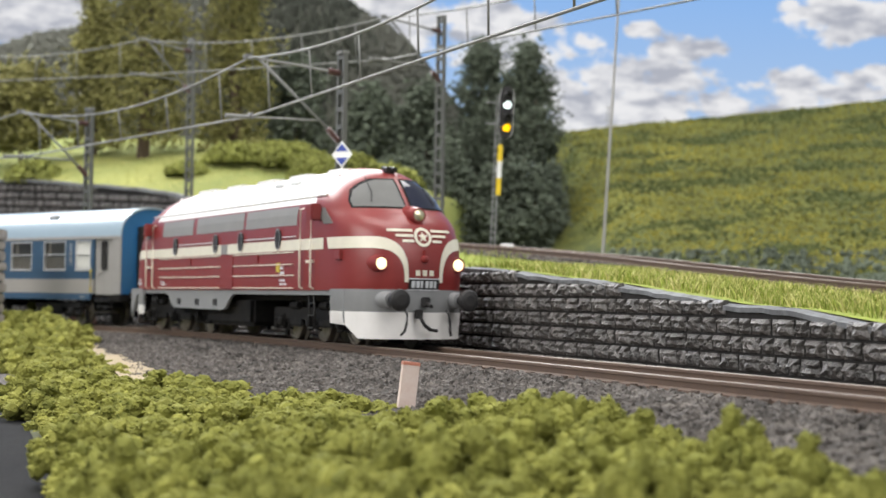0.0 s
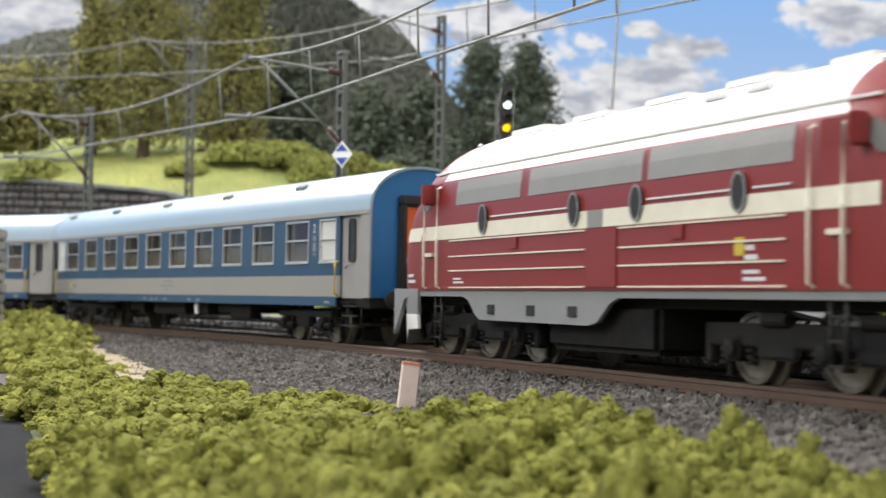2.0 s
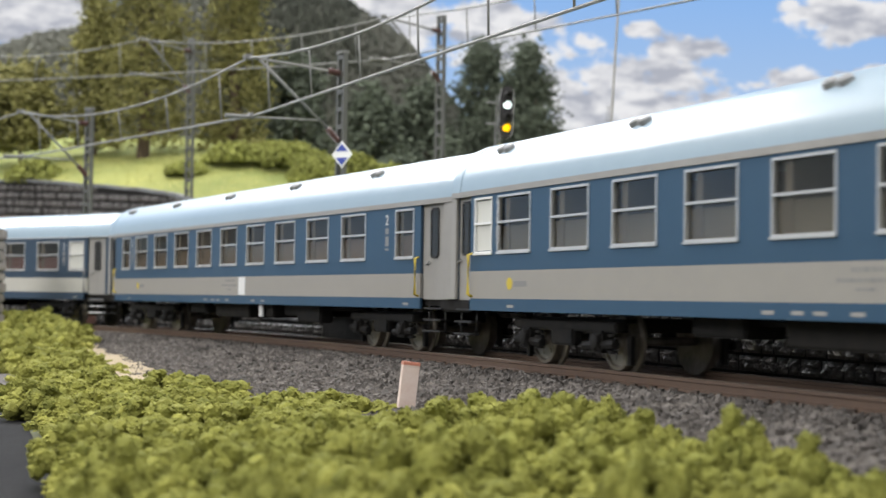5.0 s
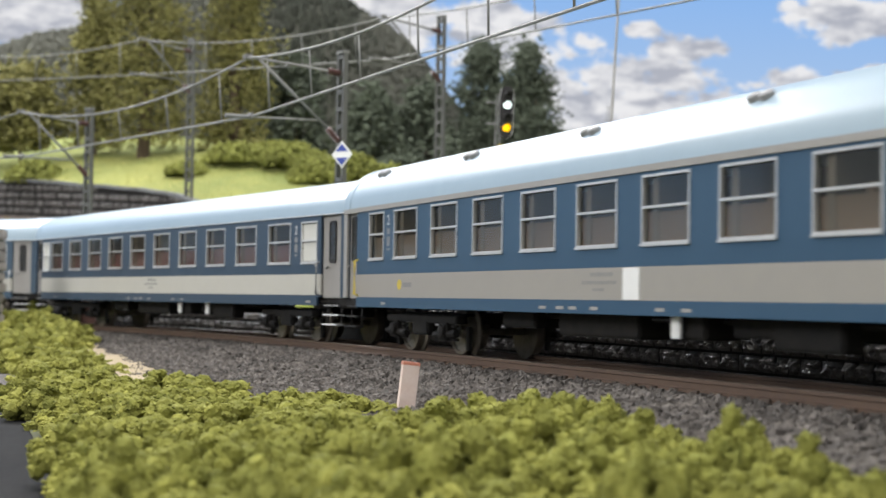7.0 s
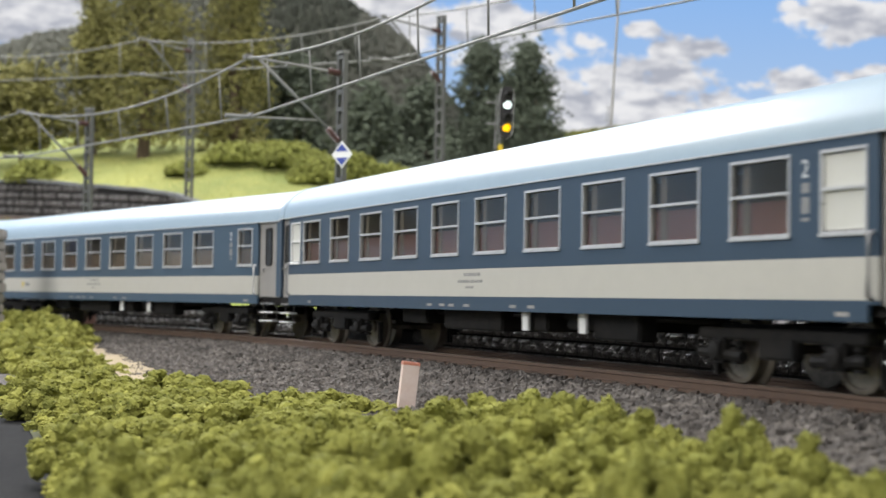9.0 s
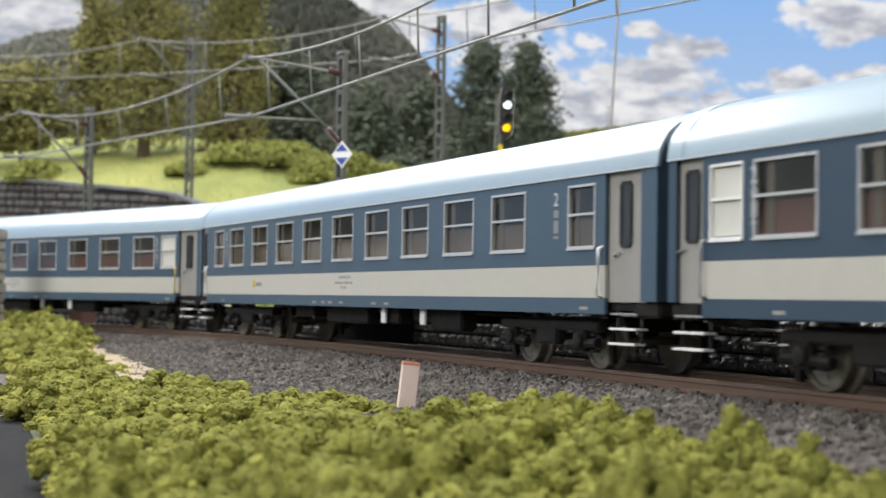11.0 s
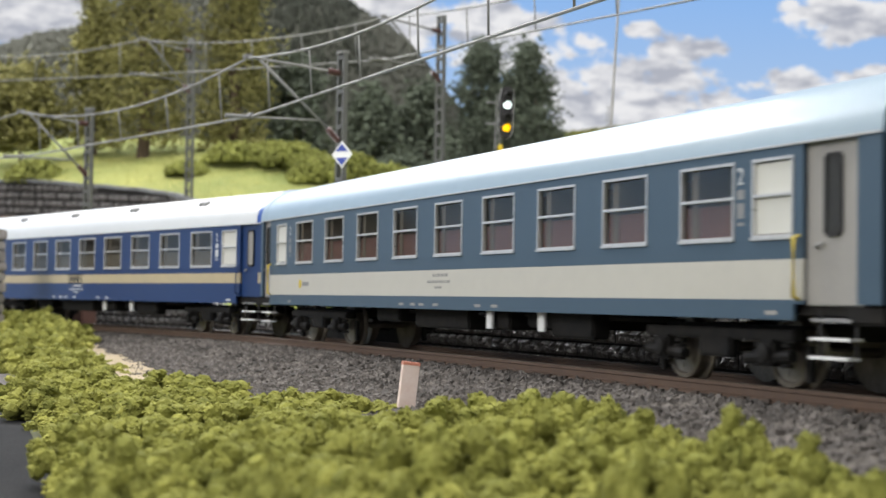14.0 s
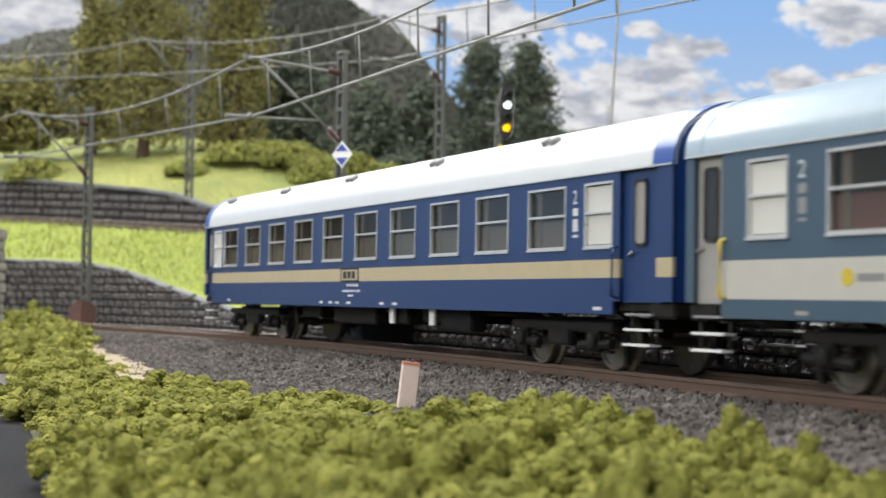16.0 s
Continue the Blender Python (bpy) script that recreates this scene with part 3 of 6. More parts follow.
def lw(z):
    return float(np.interp(z, [14.5, 18, 24, 32, 36, 39, 40.5, 42.5, 44.5, 46.2, 47.6, 48.7, 49.3, 49.5], [17.4, 17.5, 17.5, 17.3, 17.0, 16.4, 15.6, 13.9, 11.6, 9.0, 6.2, 3.6, 1.6, 0.5]))


def lf(z):
    """How far the nose's front stands behind the buffer faces at height z."""
    return float(np.interp(z, [14.5, 17, 22, 26, 29, 31.5, 33.5, 35, 36.2, 37.5, 40, 43, 45.5, 47, 48.3, 49.5], [7.2, 6.8, 6.8, 7.3, 8.2, 9.6, 11.6, 13.8, 15.8, 17.0, 19.2, 22.0, 25.0, 28, 33, 46]))


def nose_len(z):
    return float(np.interp(z, [14.5, 30, 36, 42, 46, 49.5], [20, 22, 22, 21, 17, 8]))


def loco_surf(a, z, off=0.0):
    """A point of the front nose at height z: a = 0 in the middle, 90 where the side begins; negative towards the viewed side."""
    t = radians(min(abs(a), 90.0))
    e = 2 / 2.5
    w, f, nl = lw(z) + off, lf(z) - off, nose_len(z) + off
    y = w * abs(math.sin(t)) ** e * (1 if a > 0 else -1)
    x = -(f + nl) + nl * abs(math.cos(t)) ** e
    return Vector((x, y, z))


def front_at(y, z, off=0.0):
    """The nose's surface straight behind (y, z)."""
    w, f, nl = lw(z), lf(z), nose_len(z)
    q = max(0.0, 1 - (min(abs(y), w * 0.999) / w) ** 2.5) ** (1 / 2.5)
    return Vector((-(f + nl) + nl * q + off, y, z))


def loco_ring(z):
    A = [-90, -80, -72, -64, -56, -48, -40, -32, -24, -16, -8, 0]
    A = A + [-a for a in A[-2::-1]]
    front = [loco_surf(a, z) for a in A]
    back = [Vector((2 * LOCO_MID - p.x, -p.y, p.z)) for p in front]
    return front + back


loco = empty("diesel_locomotive", "red model diesel locomotive with cream stripe and white roof", "locomotive")
bm = bmesh.new()
vs, fs = loft(bm, [loco_ring(z) for z in LEVELS], True, True, True)
for f in fs:
    c = f.calc_center_median()
    if c.z > 39.0 and -150 < c.x < -60:
        f.material_index = 1
for f in bm.faces:
    if len(f.verts) > 4 and f.calc_center_median().z > 40:
        f.material_index = 1
loco_body = part("body", bm, [M_RED, M_WHITEROOF], loco)


def ribbon(path_lo, path_hi, name, material, parent, label=""):
    bm = bmesh.new()
    loft(bm, list(zip(path_lo, path_hi)), False, False, True)
    return part(name, bm, material, parent, label)


def flip(p):
    return Vector((2 * LOCO_MID - p.x, -p.y, p.z))


O = 0.14
for sgn in (-1, 1):
    # side stripe and its sweep down the nose
    xs = np.linspace(-186, -32, 24)
    ribbon([Vector((x, sgn * (lw(25.6) + O), 25.6)) for x in xs], [Vector((x, sgn * (lw(28.7) + O), 28.7)) for x in xs], "side_stripe", M_CREAM, loco, "cream side stripe")
    for fl in (False, True):
        lo, hi = [], []
        for k in range(10):
            a = 90 - 42 * k / 9
            lo.append(loco_surf(sgn * a, 25.6, O))
            hi.append(loco_surf(sgn * a, 28.7, O))
        ya, yb = abs(lo[-1].y), abs(hi[-1].y)
        for k in range(1, 21):
            t = math.pi / 2 * k / 20
            e = 0.72
            sn, cs = math.sin(t) ** e, math.cos(t) ** e if k < 20 else 0.0
            lo.append(front_at(sgn * (ya - (ya - 5.6) * sn), 16.8 + 8.8 * cs, O))
            hi.append(front_at(sgn * (yb - (yb - 4.5) * sn), 16.8 + 11.9 * cs, O))
        if fl:
            lo, hi = [flip(p) for p in lo], [flip(p) for p in hi]
        ribbon(lo, hi, "nose_stripe", M_CREAM, loco, "cream stripe sweeping down the nose")


def nose_patch(y0, y1, z0, z1, name, material, label="", off=0.2, ny=6, nz=3, shape=None, rear=False):
    bm = bmesh.new()
    rings = []
    for i in range(nz + 1):
        z = z0 + (z1 - z0) * i / nz
        a, b = (y0, y1) if shape is None else shape(i / nz)
        ring = [front_at(a + (b - a) * k / ny, z, off) for k in range(ny + 1)]
        rings.append([flip(p) for p in ring] if rear else ring)
    loft(bm, rings, False, False, True)
    return part(name, bm, material, loco, label)


# winged emblem: three bars each side of a ring with a star
for sgn in (-1, 1):
    for z, y1 in ((30.4, 9.3), (29.0, 7.4), (27.6, 5.8)):
        a, b = sorted((sgn * 2.7, sgn * y1))
        nose_patch(a, b, z - 0.36, z + 0.36, "emblem_bar", M_CREAM, "cream emblem bar")
bm = bmesh.new()
ring = []
for k in range(29):
    t = 2 * math.pi * k / 28
    ring.append([front_at(rr * math.sin(t), 28.7 + rr * math.cos(t), 0.22) for rr in (1.75, 2.55)])
loft(bm, ring, False, False, True)
part("emblem_ring", bm, M_CREAM, loco, "cream emblem ring")
bm = bmesh.new()
c = bm.verts.new(front_at(0, 28.7, 0.32))
st = [bm.verts.new(front_at(rr * math.sin(k * math.pi / 5), 28.7 + rr * math.cos(k * math.pi / 5), 0.25)) for k, rr in ((k, 1.6 if k % 2 == 0 else 0.68) for k in range(10))]
for k in range(10):
    bm.faces.new((c, st[k], st[(k + 1) % 10]))
part("emblem_star", bm, M_CREAM, loco, "small five pointed star")
nose_patch(-4.5, 4.5, 14.9, 17.7, "number_plate", M_BLACK, "black number plate with pale rim", 0.25)
for k, wdt in enumerate((0.8, 0.8, 0.5, 0.8, 0.8, 0.5)):
    y = -3.8 + k * 1.32
    nose_patch(y, y + wdt * 1.25, 15.4, 17.2, "plate_mark", M_MARK, "", 0.42, 2, 1)
nose_patch(-4.6, 4.6, 17.6, 17.9, "plate_rim", M_MARK, "", 0.36, 6, 1)
nose_patch(-4.6, 4.6, 14.75, 15.0, "plate_rim", M_MARK, "", 0.36, 6, 1)
for y in (-2.6, -0.6, 1.4):
    nose_patch(y, y + 1.3, 18.5, 20.0, "nose_mark", M_CREAM, "", 0.2, 2, 1)

# windscreens on both noses
for rear in (False, True):
    for sgn in (-1, 1):
        # viewed-side pane takes the copy with the painted reflection
        glass = M_GLASSC if (sgn < 0) else M_GLASSD

        def outline(t, s=sgn):
            inner = 1.0 + 0.2 * t
            outer = float(np.interp(t, [0, 0.25, 0.6, 0.85, 1.0], [13.4, 13.4, 11.8, 9.3, 6.0])) if True else 0
            return tuple(sorted((s * inner, s * outer)))

        def outline_out(t, s=sgn):
            inner = 0.55
            outer = float(np.interp(t, [0, 0.25, 0.6, 0.85, 1.0], [13.8, 13.8, 12.3, 9.8, 6.6]))
            return tuple(sorted((s * inner, s * outer)))

        nose_patch(0, 0, 36.5, 45.0, "window_frame", M_DARK, "dark windscreen rubber", 0.12, 14, 10, outline_out, rear)
        nose_patch(0, 0, 36.9, 44.6, "windscreen", glass, "cab windscreen glass", 0.26, 14, 10, outline, rear)
        bm = bmesh.new()
        w = [front_at(sgn * 7.5, 45.4, 0.9), front_at(sgn * 8.6, 41, 0.9), front_at(sgn * 9.6, 38.2, 0.8)]
        tube(bm, [flip(p) for p in w] if rear else w, 0.16)
        part("wiper", bm, M_BLACK, loco)


# headlights
def lamp_at(p, r, lit, rear=False):
    bm = bmesh.new()
    disc(bm, p + Vector((-6.5, 0, 0)), (1, 0, 0), [(0, r * 1.8), (4.4, r * 1.45), (6.1, r * 1.25), (6.4, r * 1.2), (6.4, r * 0.98), (6.1, r * 0.95)], 20)
    if rear:
        bmesh.ops.transform(bm, matrix=Matrix.Translation((2 * LOCO_MID, 0, 0)) @ Matrix.Rotation(math.pi, 4, "Z"), verts=bm.verts)
    h = part("headlight", bm, M_RED, loco, "red headlight housing")
    bm = bmesh.new()
    disc(bm, p + Vector((-0.5, 0, 0)), (1, 0, 0), [(0, r), (0.35, r * 0.95), (0.6, r * 0.6), (0.7, 0.05)], 18)
    if rear:
        bmesh.ops.transform(bm, matrix=Matrix.Translation((2 * LOCO_MID, 0, 0)) @ Matrix.Rotation(math.pi, 4, "Z"), verts=bm.verts)
    part("lens", bm, lit, h, "headlight lens")


for rear in (False, True):
    for y in (-11.4, 11.4):
        lamp_at(Vector((-8.9, y, 21.6)), 1.6, M_UNLIT if rear else M_LAMP, rear)
    lamp_at(Vector((-10.0, 0, 34.5)), 1.6, M_UNLIT, rear)
    bm = bmesh.new()
    disc(bm, Vector((-5.6, 0, 22.9)), (1, 0, 0), [(-2.5, 1.0), (-0.8, 1.0), (-0.3, 0.8), (0, 0.3)], 12)
    box(bm, -8.0, -6.2, -0.35, 0.35, 23.5, 25.2, 0.1)
    if rear:
        bmesh.ops.transform(bm, matrix=Matrix.Translation((2 * LOCO_MID, 0, 0)) @ Matrix.Rotation(math.pi, 4, "Z"), verts=bm.verts)
    part("nose_socket", bm, M_RED, loco)
    bm = bmesh.new()
    for y in (-1.0, 0.9):
        rod(bm, (-30.0, y, 48.4), (-26.4, y, 47.7), 0.5, 10, 0.75)
    box(bm, -29.5, -27.4, -1.3, 1.3, 46.2, 48.0, 0.2)
    if rear:
        bmesh.ops.transform(bm, matrix=Matrix.Translation((2 * LOCO_MID, 0, 0)) @ Matrix.Rotation(math.pi, 4, "Z"), verts=bm.verts)
    part("air_horn", bm, M_BLACK, loco, "black twin air horn on the roof edge")

# side details, both sides
for sgn in (-1, 1):
    y0 = sgn * 17.45

    def plate(x0, x1, z0, z1, d=0.18, y=None, bevel=0.0):
        bm = bmesh.new()
        yy = sgn * lw((z0 + z1) / 2) if y is None else y
        box(bm, x0, x1, *sorted((yy - sgn * 0.5, yy + sgn * d)), z0, z1, bevel)
        return bm

    for x0, x1 in ((-169.5, -138.0), (-134.5, -92.0), (-90.0, -50.8)):
        bm = bmesh.new()
        loft(bm, [[Vector((x, sgn * (lw(z) + 0.12), z)) for x in (x0, x1)] for z in (32.8, 34.3, 35.8, 37.0, 38.1)], False, False, False)
        thicken(bm, 0.15)
        bmesh.ops.recalc_face_normals(bm, faces=bm.faces[:])
        g = part("air_grille", bm, M_GRILLE, loco, "grey ventilation grille panel")
    for z, a, b in ((29.6, -151, -118), (29.6, -90, -66), (29.6, -60, -51), (25.2, -172, -111), (25.2, -99, -52), (21.8, -172, -111), (21.8, -99, -52), (18.7, -172, -111), (18.7, -99, -52), (15.1, -172, -111), (15.1, -99, -52)):
        part("ledge", plate(a, b, z - 0.14, z + 0.14, 0.32), M_CREAM if z != 29.6 else M_LGREY, loco, "thin pale beading")
    # raised middle panel, with a bare grey patch across the stripe
    part("middle_panel", plate(-110.3, -99.6, 15.0, 25.3, 0.22, bevel=0.1), M_RED, loco, "raised red body panel")
    part("stripe_patch", plate(-110.2, -104.6, 25.6, 28.7, 0.20), M_GRILLE, loco, "bare grey patch in the stripe")
    for x, z in ((-64.5, 19.6),):
        part("emblem_plate", plate(x, x + 2.6, z, z + 2.8, 0.22, bevel=0.1), M_YELLOW, loco, "small yellowish emblem plate")
    for x0, x1 in ((-42, -38.2), (-184.6, -180.4)):
        part("door_step", plate(x0, x1, 22.0, 22.8, 0.9), M_CREAM, loco, "cream door sill plate")
    for x in (-154.5, -115.0, -93.0, -63.3):
        bm = bmesh.new()
        prof = []
        for k in range(16):
            t = 2 * math.pi * k / 16
            prof.append(Vector((x + 1.7 * math.cos(t), 0, 29.2 + 2.75 * math.sin(t))))
        loft(bm, [[Vector((p.x, sgn * 17.2, p.z)) for p in prof], [Vector((p.x, sgn * 17.95, p.z)) for p in prof]], True, True, False)
        pw = part("porthole", bm, M_BLACK, loco, "dark oval porthole")
        bm = bmesh.new()
        rim = [[Vector((x + (1.7 + e) * math.cos(t), sgn * 18.0, 29.2 + (2.75 + e) * math.sin(t))) for e in (-0.05, 0.4)] for t in (2 * math.pi * k / 16 for k in range(17))]
        loft(bm, rim, False, False, False)
        part("rim", bm, M_GREY, pw)
    for x0, x1 in ((-44.6, -39.4), (-183.4, -178.2)):
        bm = plate(x0, x1, 15.2, 38.0, -0.1)
        d = part("cab_door", bm, M_RED, loco, "red cab door")
        bm = plate(x0 + 1.1, x1 - 1.1, 31.5, 36.6, 0.12)
        part("door_window", bm, M_GLASSD, d)
        for x in (x0 - 1.1, x1 + 1.1):
            bm = bmesh.new()
            tube(bm, [(x, y0, 37.2), (x, y0 + sgn * 1.0, 36.8), (x, y0 + sgn * 1.1, 26), (x, y0 + sgn * 1.0, 15.4), (x, y0, 14.9)], 0.30)
            part("handrail", bm, M_CREAM, loco, "cream vertical handrail")
        bm = bmesh.new()
        for xx in (x0 + 0.9, x1 - 0.9):
            rod(bm, (xx, sgn * 16.2, 14.5), (xx, sgn * 16.0, 3.6), 0.32, 6)
        for z in (4.0, 7.4, 10.8):
            box(bm, x0 + 0.9, x1 - 0.9, *sorted((sgn * 15.4, sgn * 16.6)), z, z + 0.35)
        part("step_ladder", bm, M_BLACK, loco, "black step ladder")
    for x, z in ((-82, 22.6), (-24.5, 22.6), (-142, 22.6)):
        part("socket_box", plate(x, x + 3.6, z, z + 2.6, 0.4, bevel=0.15), M_RED, loco)
    for x, z, wd, hh in ((-62, 19.0, 3.2, 2.6), (-62.5, 15.9, 5.6, 1.9), (-170, 16.0, 5.5, 1.4), (-196, 16.2, 4.0, 2.4)):
        for j in range(2):
            part("lettering_bar", plate(x, x + wd * (1 - 0.25 * j), z + j * hh * 0.55, z + j * hh * 0.55 + hh * 0.3, 0.06), M_MARK, loco)
    # mirrors
    for x, fl in ((-35.2, 1), (2 * LOCO_MID + 35.2, -1)):
        bm = bmesh.new()
        box(bm, x - 0.9, x + 0.9, *sorted((sgn * 17.0, sgn * 20.2)), 33.4, 38.0, 0.4)
        box(bm, x - 0.4, x + 0.4, *sorted((sgn * 16.0, sgn * 18.0)), 34.5, 35.3)
        part("mirror_box", bm, M_RED, loco, "red wind deflector beside the cab window")
    # cab side window
    for fl in (False, True):
        bm = bmesh.new()
        rings = [[loco_surf(sgn * a, z, 0.14) for a in (80, 84, 88, 90)] for z in (32.4, 34, 35.6, 37)]
        if fl:
            rings = [[flip(Vector((p.x, -p.y, p.z))) for p in r] for r in rings]
            rings = [[Vector((p.x, p.y, p.z)) for p in r] for r in rings]
        loft(bm, rings, False, False, True)
        thicken(bm, 0.12)
        part("cab_window", bm, M_GLASSC, loco, "pale cab side window")

    # grey valance with the bogie openings
    bm = bmesh.new()
    bot = [(-206, 4.2), (-202, 9.6), (-200, 12.4), (-196, 13.2), (-166, 13.2), (-163, 12.4), (-159.5, 9.4), (-157, 8.4), (-111, 8.2), (-107.5, 8.8), (-103, 12.2), (-100, 13.2), (-26, 13.2), (-23, 12.4), (-21, 10.0), (-19.6, 6.0)]
    top = [Vector((x, sgn * 17.0, 14.9)) for x, z in bot]
    lowr = [Vector((x, sgn * 17.0, z)) for x, z in bot]
    loft(bm, [lowr, top], False, False, False)
    thicken(bm, 1.0)
    bmesh.ops.recalc_face_normals(bm, faces=bm.faces[:])
    part("valance", bm, M_GREY, loco, "grey underframe valance")
    for x in (-153, -135, -118):
        part("valance_step", plate(x, x + 3.2, 9.6, 11.6, 0.25, sgn * 17.0), M_BLACK, loco)

# buffer beams with plough, buffers, hoses and coupling
for rear in (False, True):
    T = Matrix.Translation((2 * LOCO_MID, 0, 0)) @ Matrix.Rotation(math.pi, 4, "Z") if rear else Matrix.Identity(4)

    def fin(bm, name, material, parent, label="", smooth=False):
        bmesh.ops.transform(bm, matrix=T, verts=bm.verts)
        bmesh.ops.recalc_face_normals(bm, faces=bm.faces[:])
        return part(name, bm, material, parent, label, smooth)

    bm = bmesh.new()
    rings = []
    for z, ins in ((9.0, 0.2), (10, 0.0), (14.9, 0.0)):
        ring = [loco_surf(a, 16, 0.1 - ins) for a in (-90, -78, -66, -54, -42, -30, -15, 0, 15, 30, 42, 54, 66, 78, 90)]
        rings.append([Vector((p.x, p.y, z)) for p in ring])
    loft(bm, rings, False, False, True)
    thicken(bm, 0.8)
    fin(bm, "buffer_beam", M_GREY, loco, "grey buffer beam")
    bm = bmesh.new()
    rings = []
    for z, cut in ((9.0, 90), (5.8, 90), (5.4, 72), (2.6, 60), (2.0, 58)):
        ring = [loco_surf(max(-cut, min(cut, a)), 16, 0.12 - (9 - z) * 0.06) for a in (-90, -78, -66, -54, -42, -30, -15, 0, 15, 30, 42, 54, 66, 78, 90)]
        rings.append([Vector((p.x, p.y, z)) for p in ring])
    loft(bm, rings, False, False, True)
    thicken(bm, 0.7)
    fin(bm, "snow_plough", M_WHITEROOF, loco, "pale grey snow plough skirt")
    for y in (-10.05, 10.05):
        bm = bmesh.new()
        disc(bm, (-11, y, 12.2), (1, 0, 0), [(0, 2.3), (3.6, 2.2), (4.0, 2.0), (5.5, 2.0), (5.6, 1.4)], 18)
        b = fin(bm, "buffer", M_GREY, loco, "grey buffer housing")
        bm = bmesh.new()
        disc(bm, (-5.4, y, 12.2), (1, 0, 0), [(0, 1.2), (3.4, 1.2), (3.7, 2.8), (4.6, 2.85), (5.1, 2.5), (5.4, 1.4)], 22)
        fin(bm, "buffer_head", M_BLACK, b, "black buffer head")
        bm = bmesh.new()
        tube(bm, [(-5.6, y * 0.62, 9.6), (-4.4, y * 0.61, 8.6), (-4.1, y * 0.63, 6.4), (-4.6, y * 0.66, 4.2), (-5.4, y * 0.74, 3.1)], 0.34)
        fin(bm, "brake_hose", M_BLACK, loco, "black brake hose")
    bm = bmesh.new()
    tube(bm, [(-5.6, -2.2, 8.9), (-4.2, -2.1, 7.4), (-3.9, -1.3, 5.8), (-4.0, 0.4, 4.6), (-4.2, 2.6, 4.3)], 0.5)
    box(bm, -6.6, -4.4, -3.0, -1.4, 7.4, 9.8, 0.2)
    fin(bm, "coupling_hose", M_BLACK, loco, "black coupling hose")
    bm = bmesh.new()
    box(bm, -7, -4.6, -0.9, 0.9, 10.4, 13.0, 0.3)
    rod(bm, (-5, 0, 11.4), (-2.6, 0, 10.6), 0.5, 8)
    fin(bm, "draw_hook", M_BLACK, loco)

# roof details
bm = bmesh.new()
for x0, x1, y0, y1, h in ((-60, -50, -4, 4, 0.9), (-86, -72, -5, 5, 0.7), (-112, -98, -5, 5, 0.7), (-140, -126, -5, 5, 0.7), (-168, -152, -5, 5, 0.8)):
    box(bm, x0, x1, y0, y1, 48.0, 49.05 + h * 0.6, 0.3)
part("roof_hatch", bm, M_WHITEROOF, loco, "white roof hatches")
for x in np.arange(-178, -34, 9.0):
    for sgn in (-1, 1):
        bm = bmesh.new()
        disc(bm, (x, sgn * 7.6, 46.6), (0, sgn * 0.5, 1), [(0, 0.7), (0.7, 0.6), (0.9, 0.2)], 8)
        part("roof_eyelet", bm, M_WHITEROOF, loco)
for sgn in (-1, 1):
    bm = bmesh.new()
    box(bm, -184, -34, *sorted((sgn * 15.3, sgn * 16.0)), 40.3, 40.7)
    part("gutter", bm, M_WHITEROOF, loco)
    for x in (-84, -72):
        bm = bmesh.new()
        box(bm, x, x + 6, *sorted((sgn * 9.4, sgn * 10.6)), 45.5, 46.4, 0.2)
        part("roof_vent", bm, M_LGREY, loco)

# fuel tank between the bogies
bm = bmesh.new()
box(bm, -132, -92, -14, 14, 3.4, 12.5, 1.2)
part("fuel_tank", bm, M_DARK, loco, "dark fuel tank")
bm = bmesh.new()
box(bm, -205, -12, -13, 13, 11.5, 15, 0.3)
part("underframe", bm, M_DARK, loco)


# ---- running gear shared by locomotive and coaches ----
WHEELS = []
BOGIES = []


def wheelset(x, r, parent, steel):
    bm = bmesh.new()
    for sgn in (-1, 1):
        disc(bm, (0, sgn * 6.9, 0), (0, sgn, 0), [(0, r + 0.9), (0.5, r + 0.9), (0.8, r), (2.6, r - 0.05), (2.7, r - 0.7), (2.3, r - 1.0), (2.3, 1.5), (2.9, 1.3), (2.9, 0.2)], 26)
        for k in range(6):
            t = 2 * math.pi * k / 6
            rod(bm, (math.cos(t) * (r * 0.6), sgn * 9.15, math.sin(t) * (r * 0.6)), (math.cos(t) * (r * 0.6), sgn * 9.3, math.sin(t) * (r * 0.6)), 0.55, 8)
    rod(bm, (0, -7, 0), (0, 7, 0), 0.8, 8)
    w = part("wheelset", bm, M_STEEL, parent, "steel wheelset with dark discs")
    w.location = (x * MM, 0, r * MM)
    WHEELS.append((w, x, r))
    return w


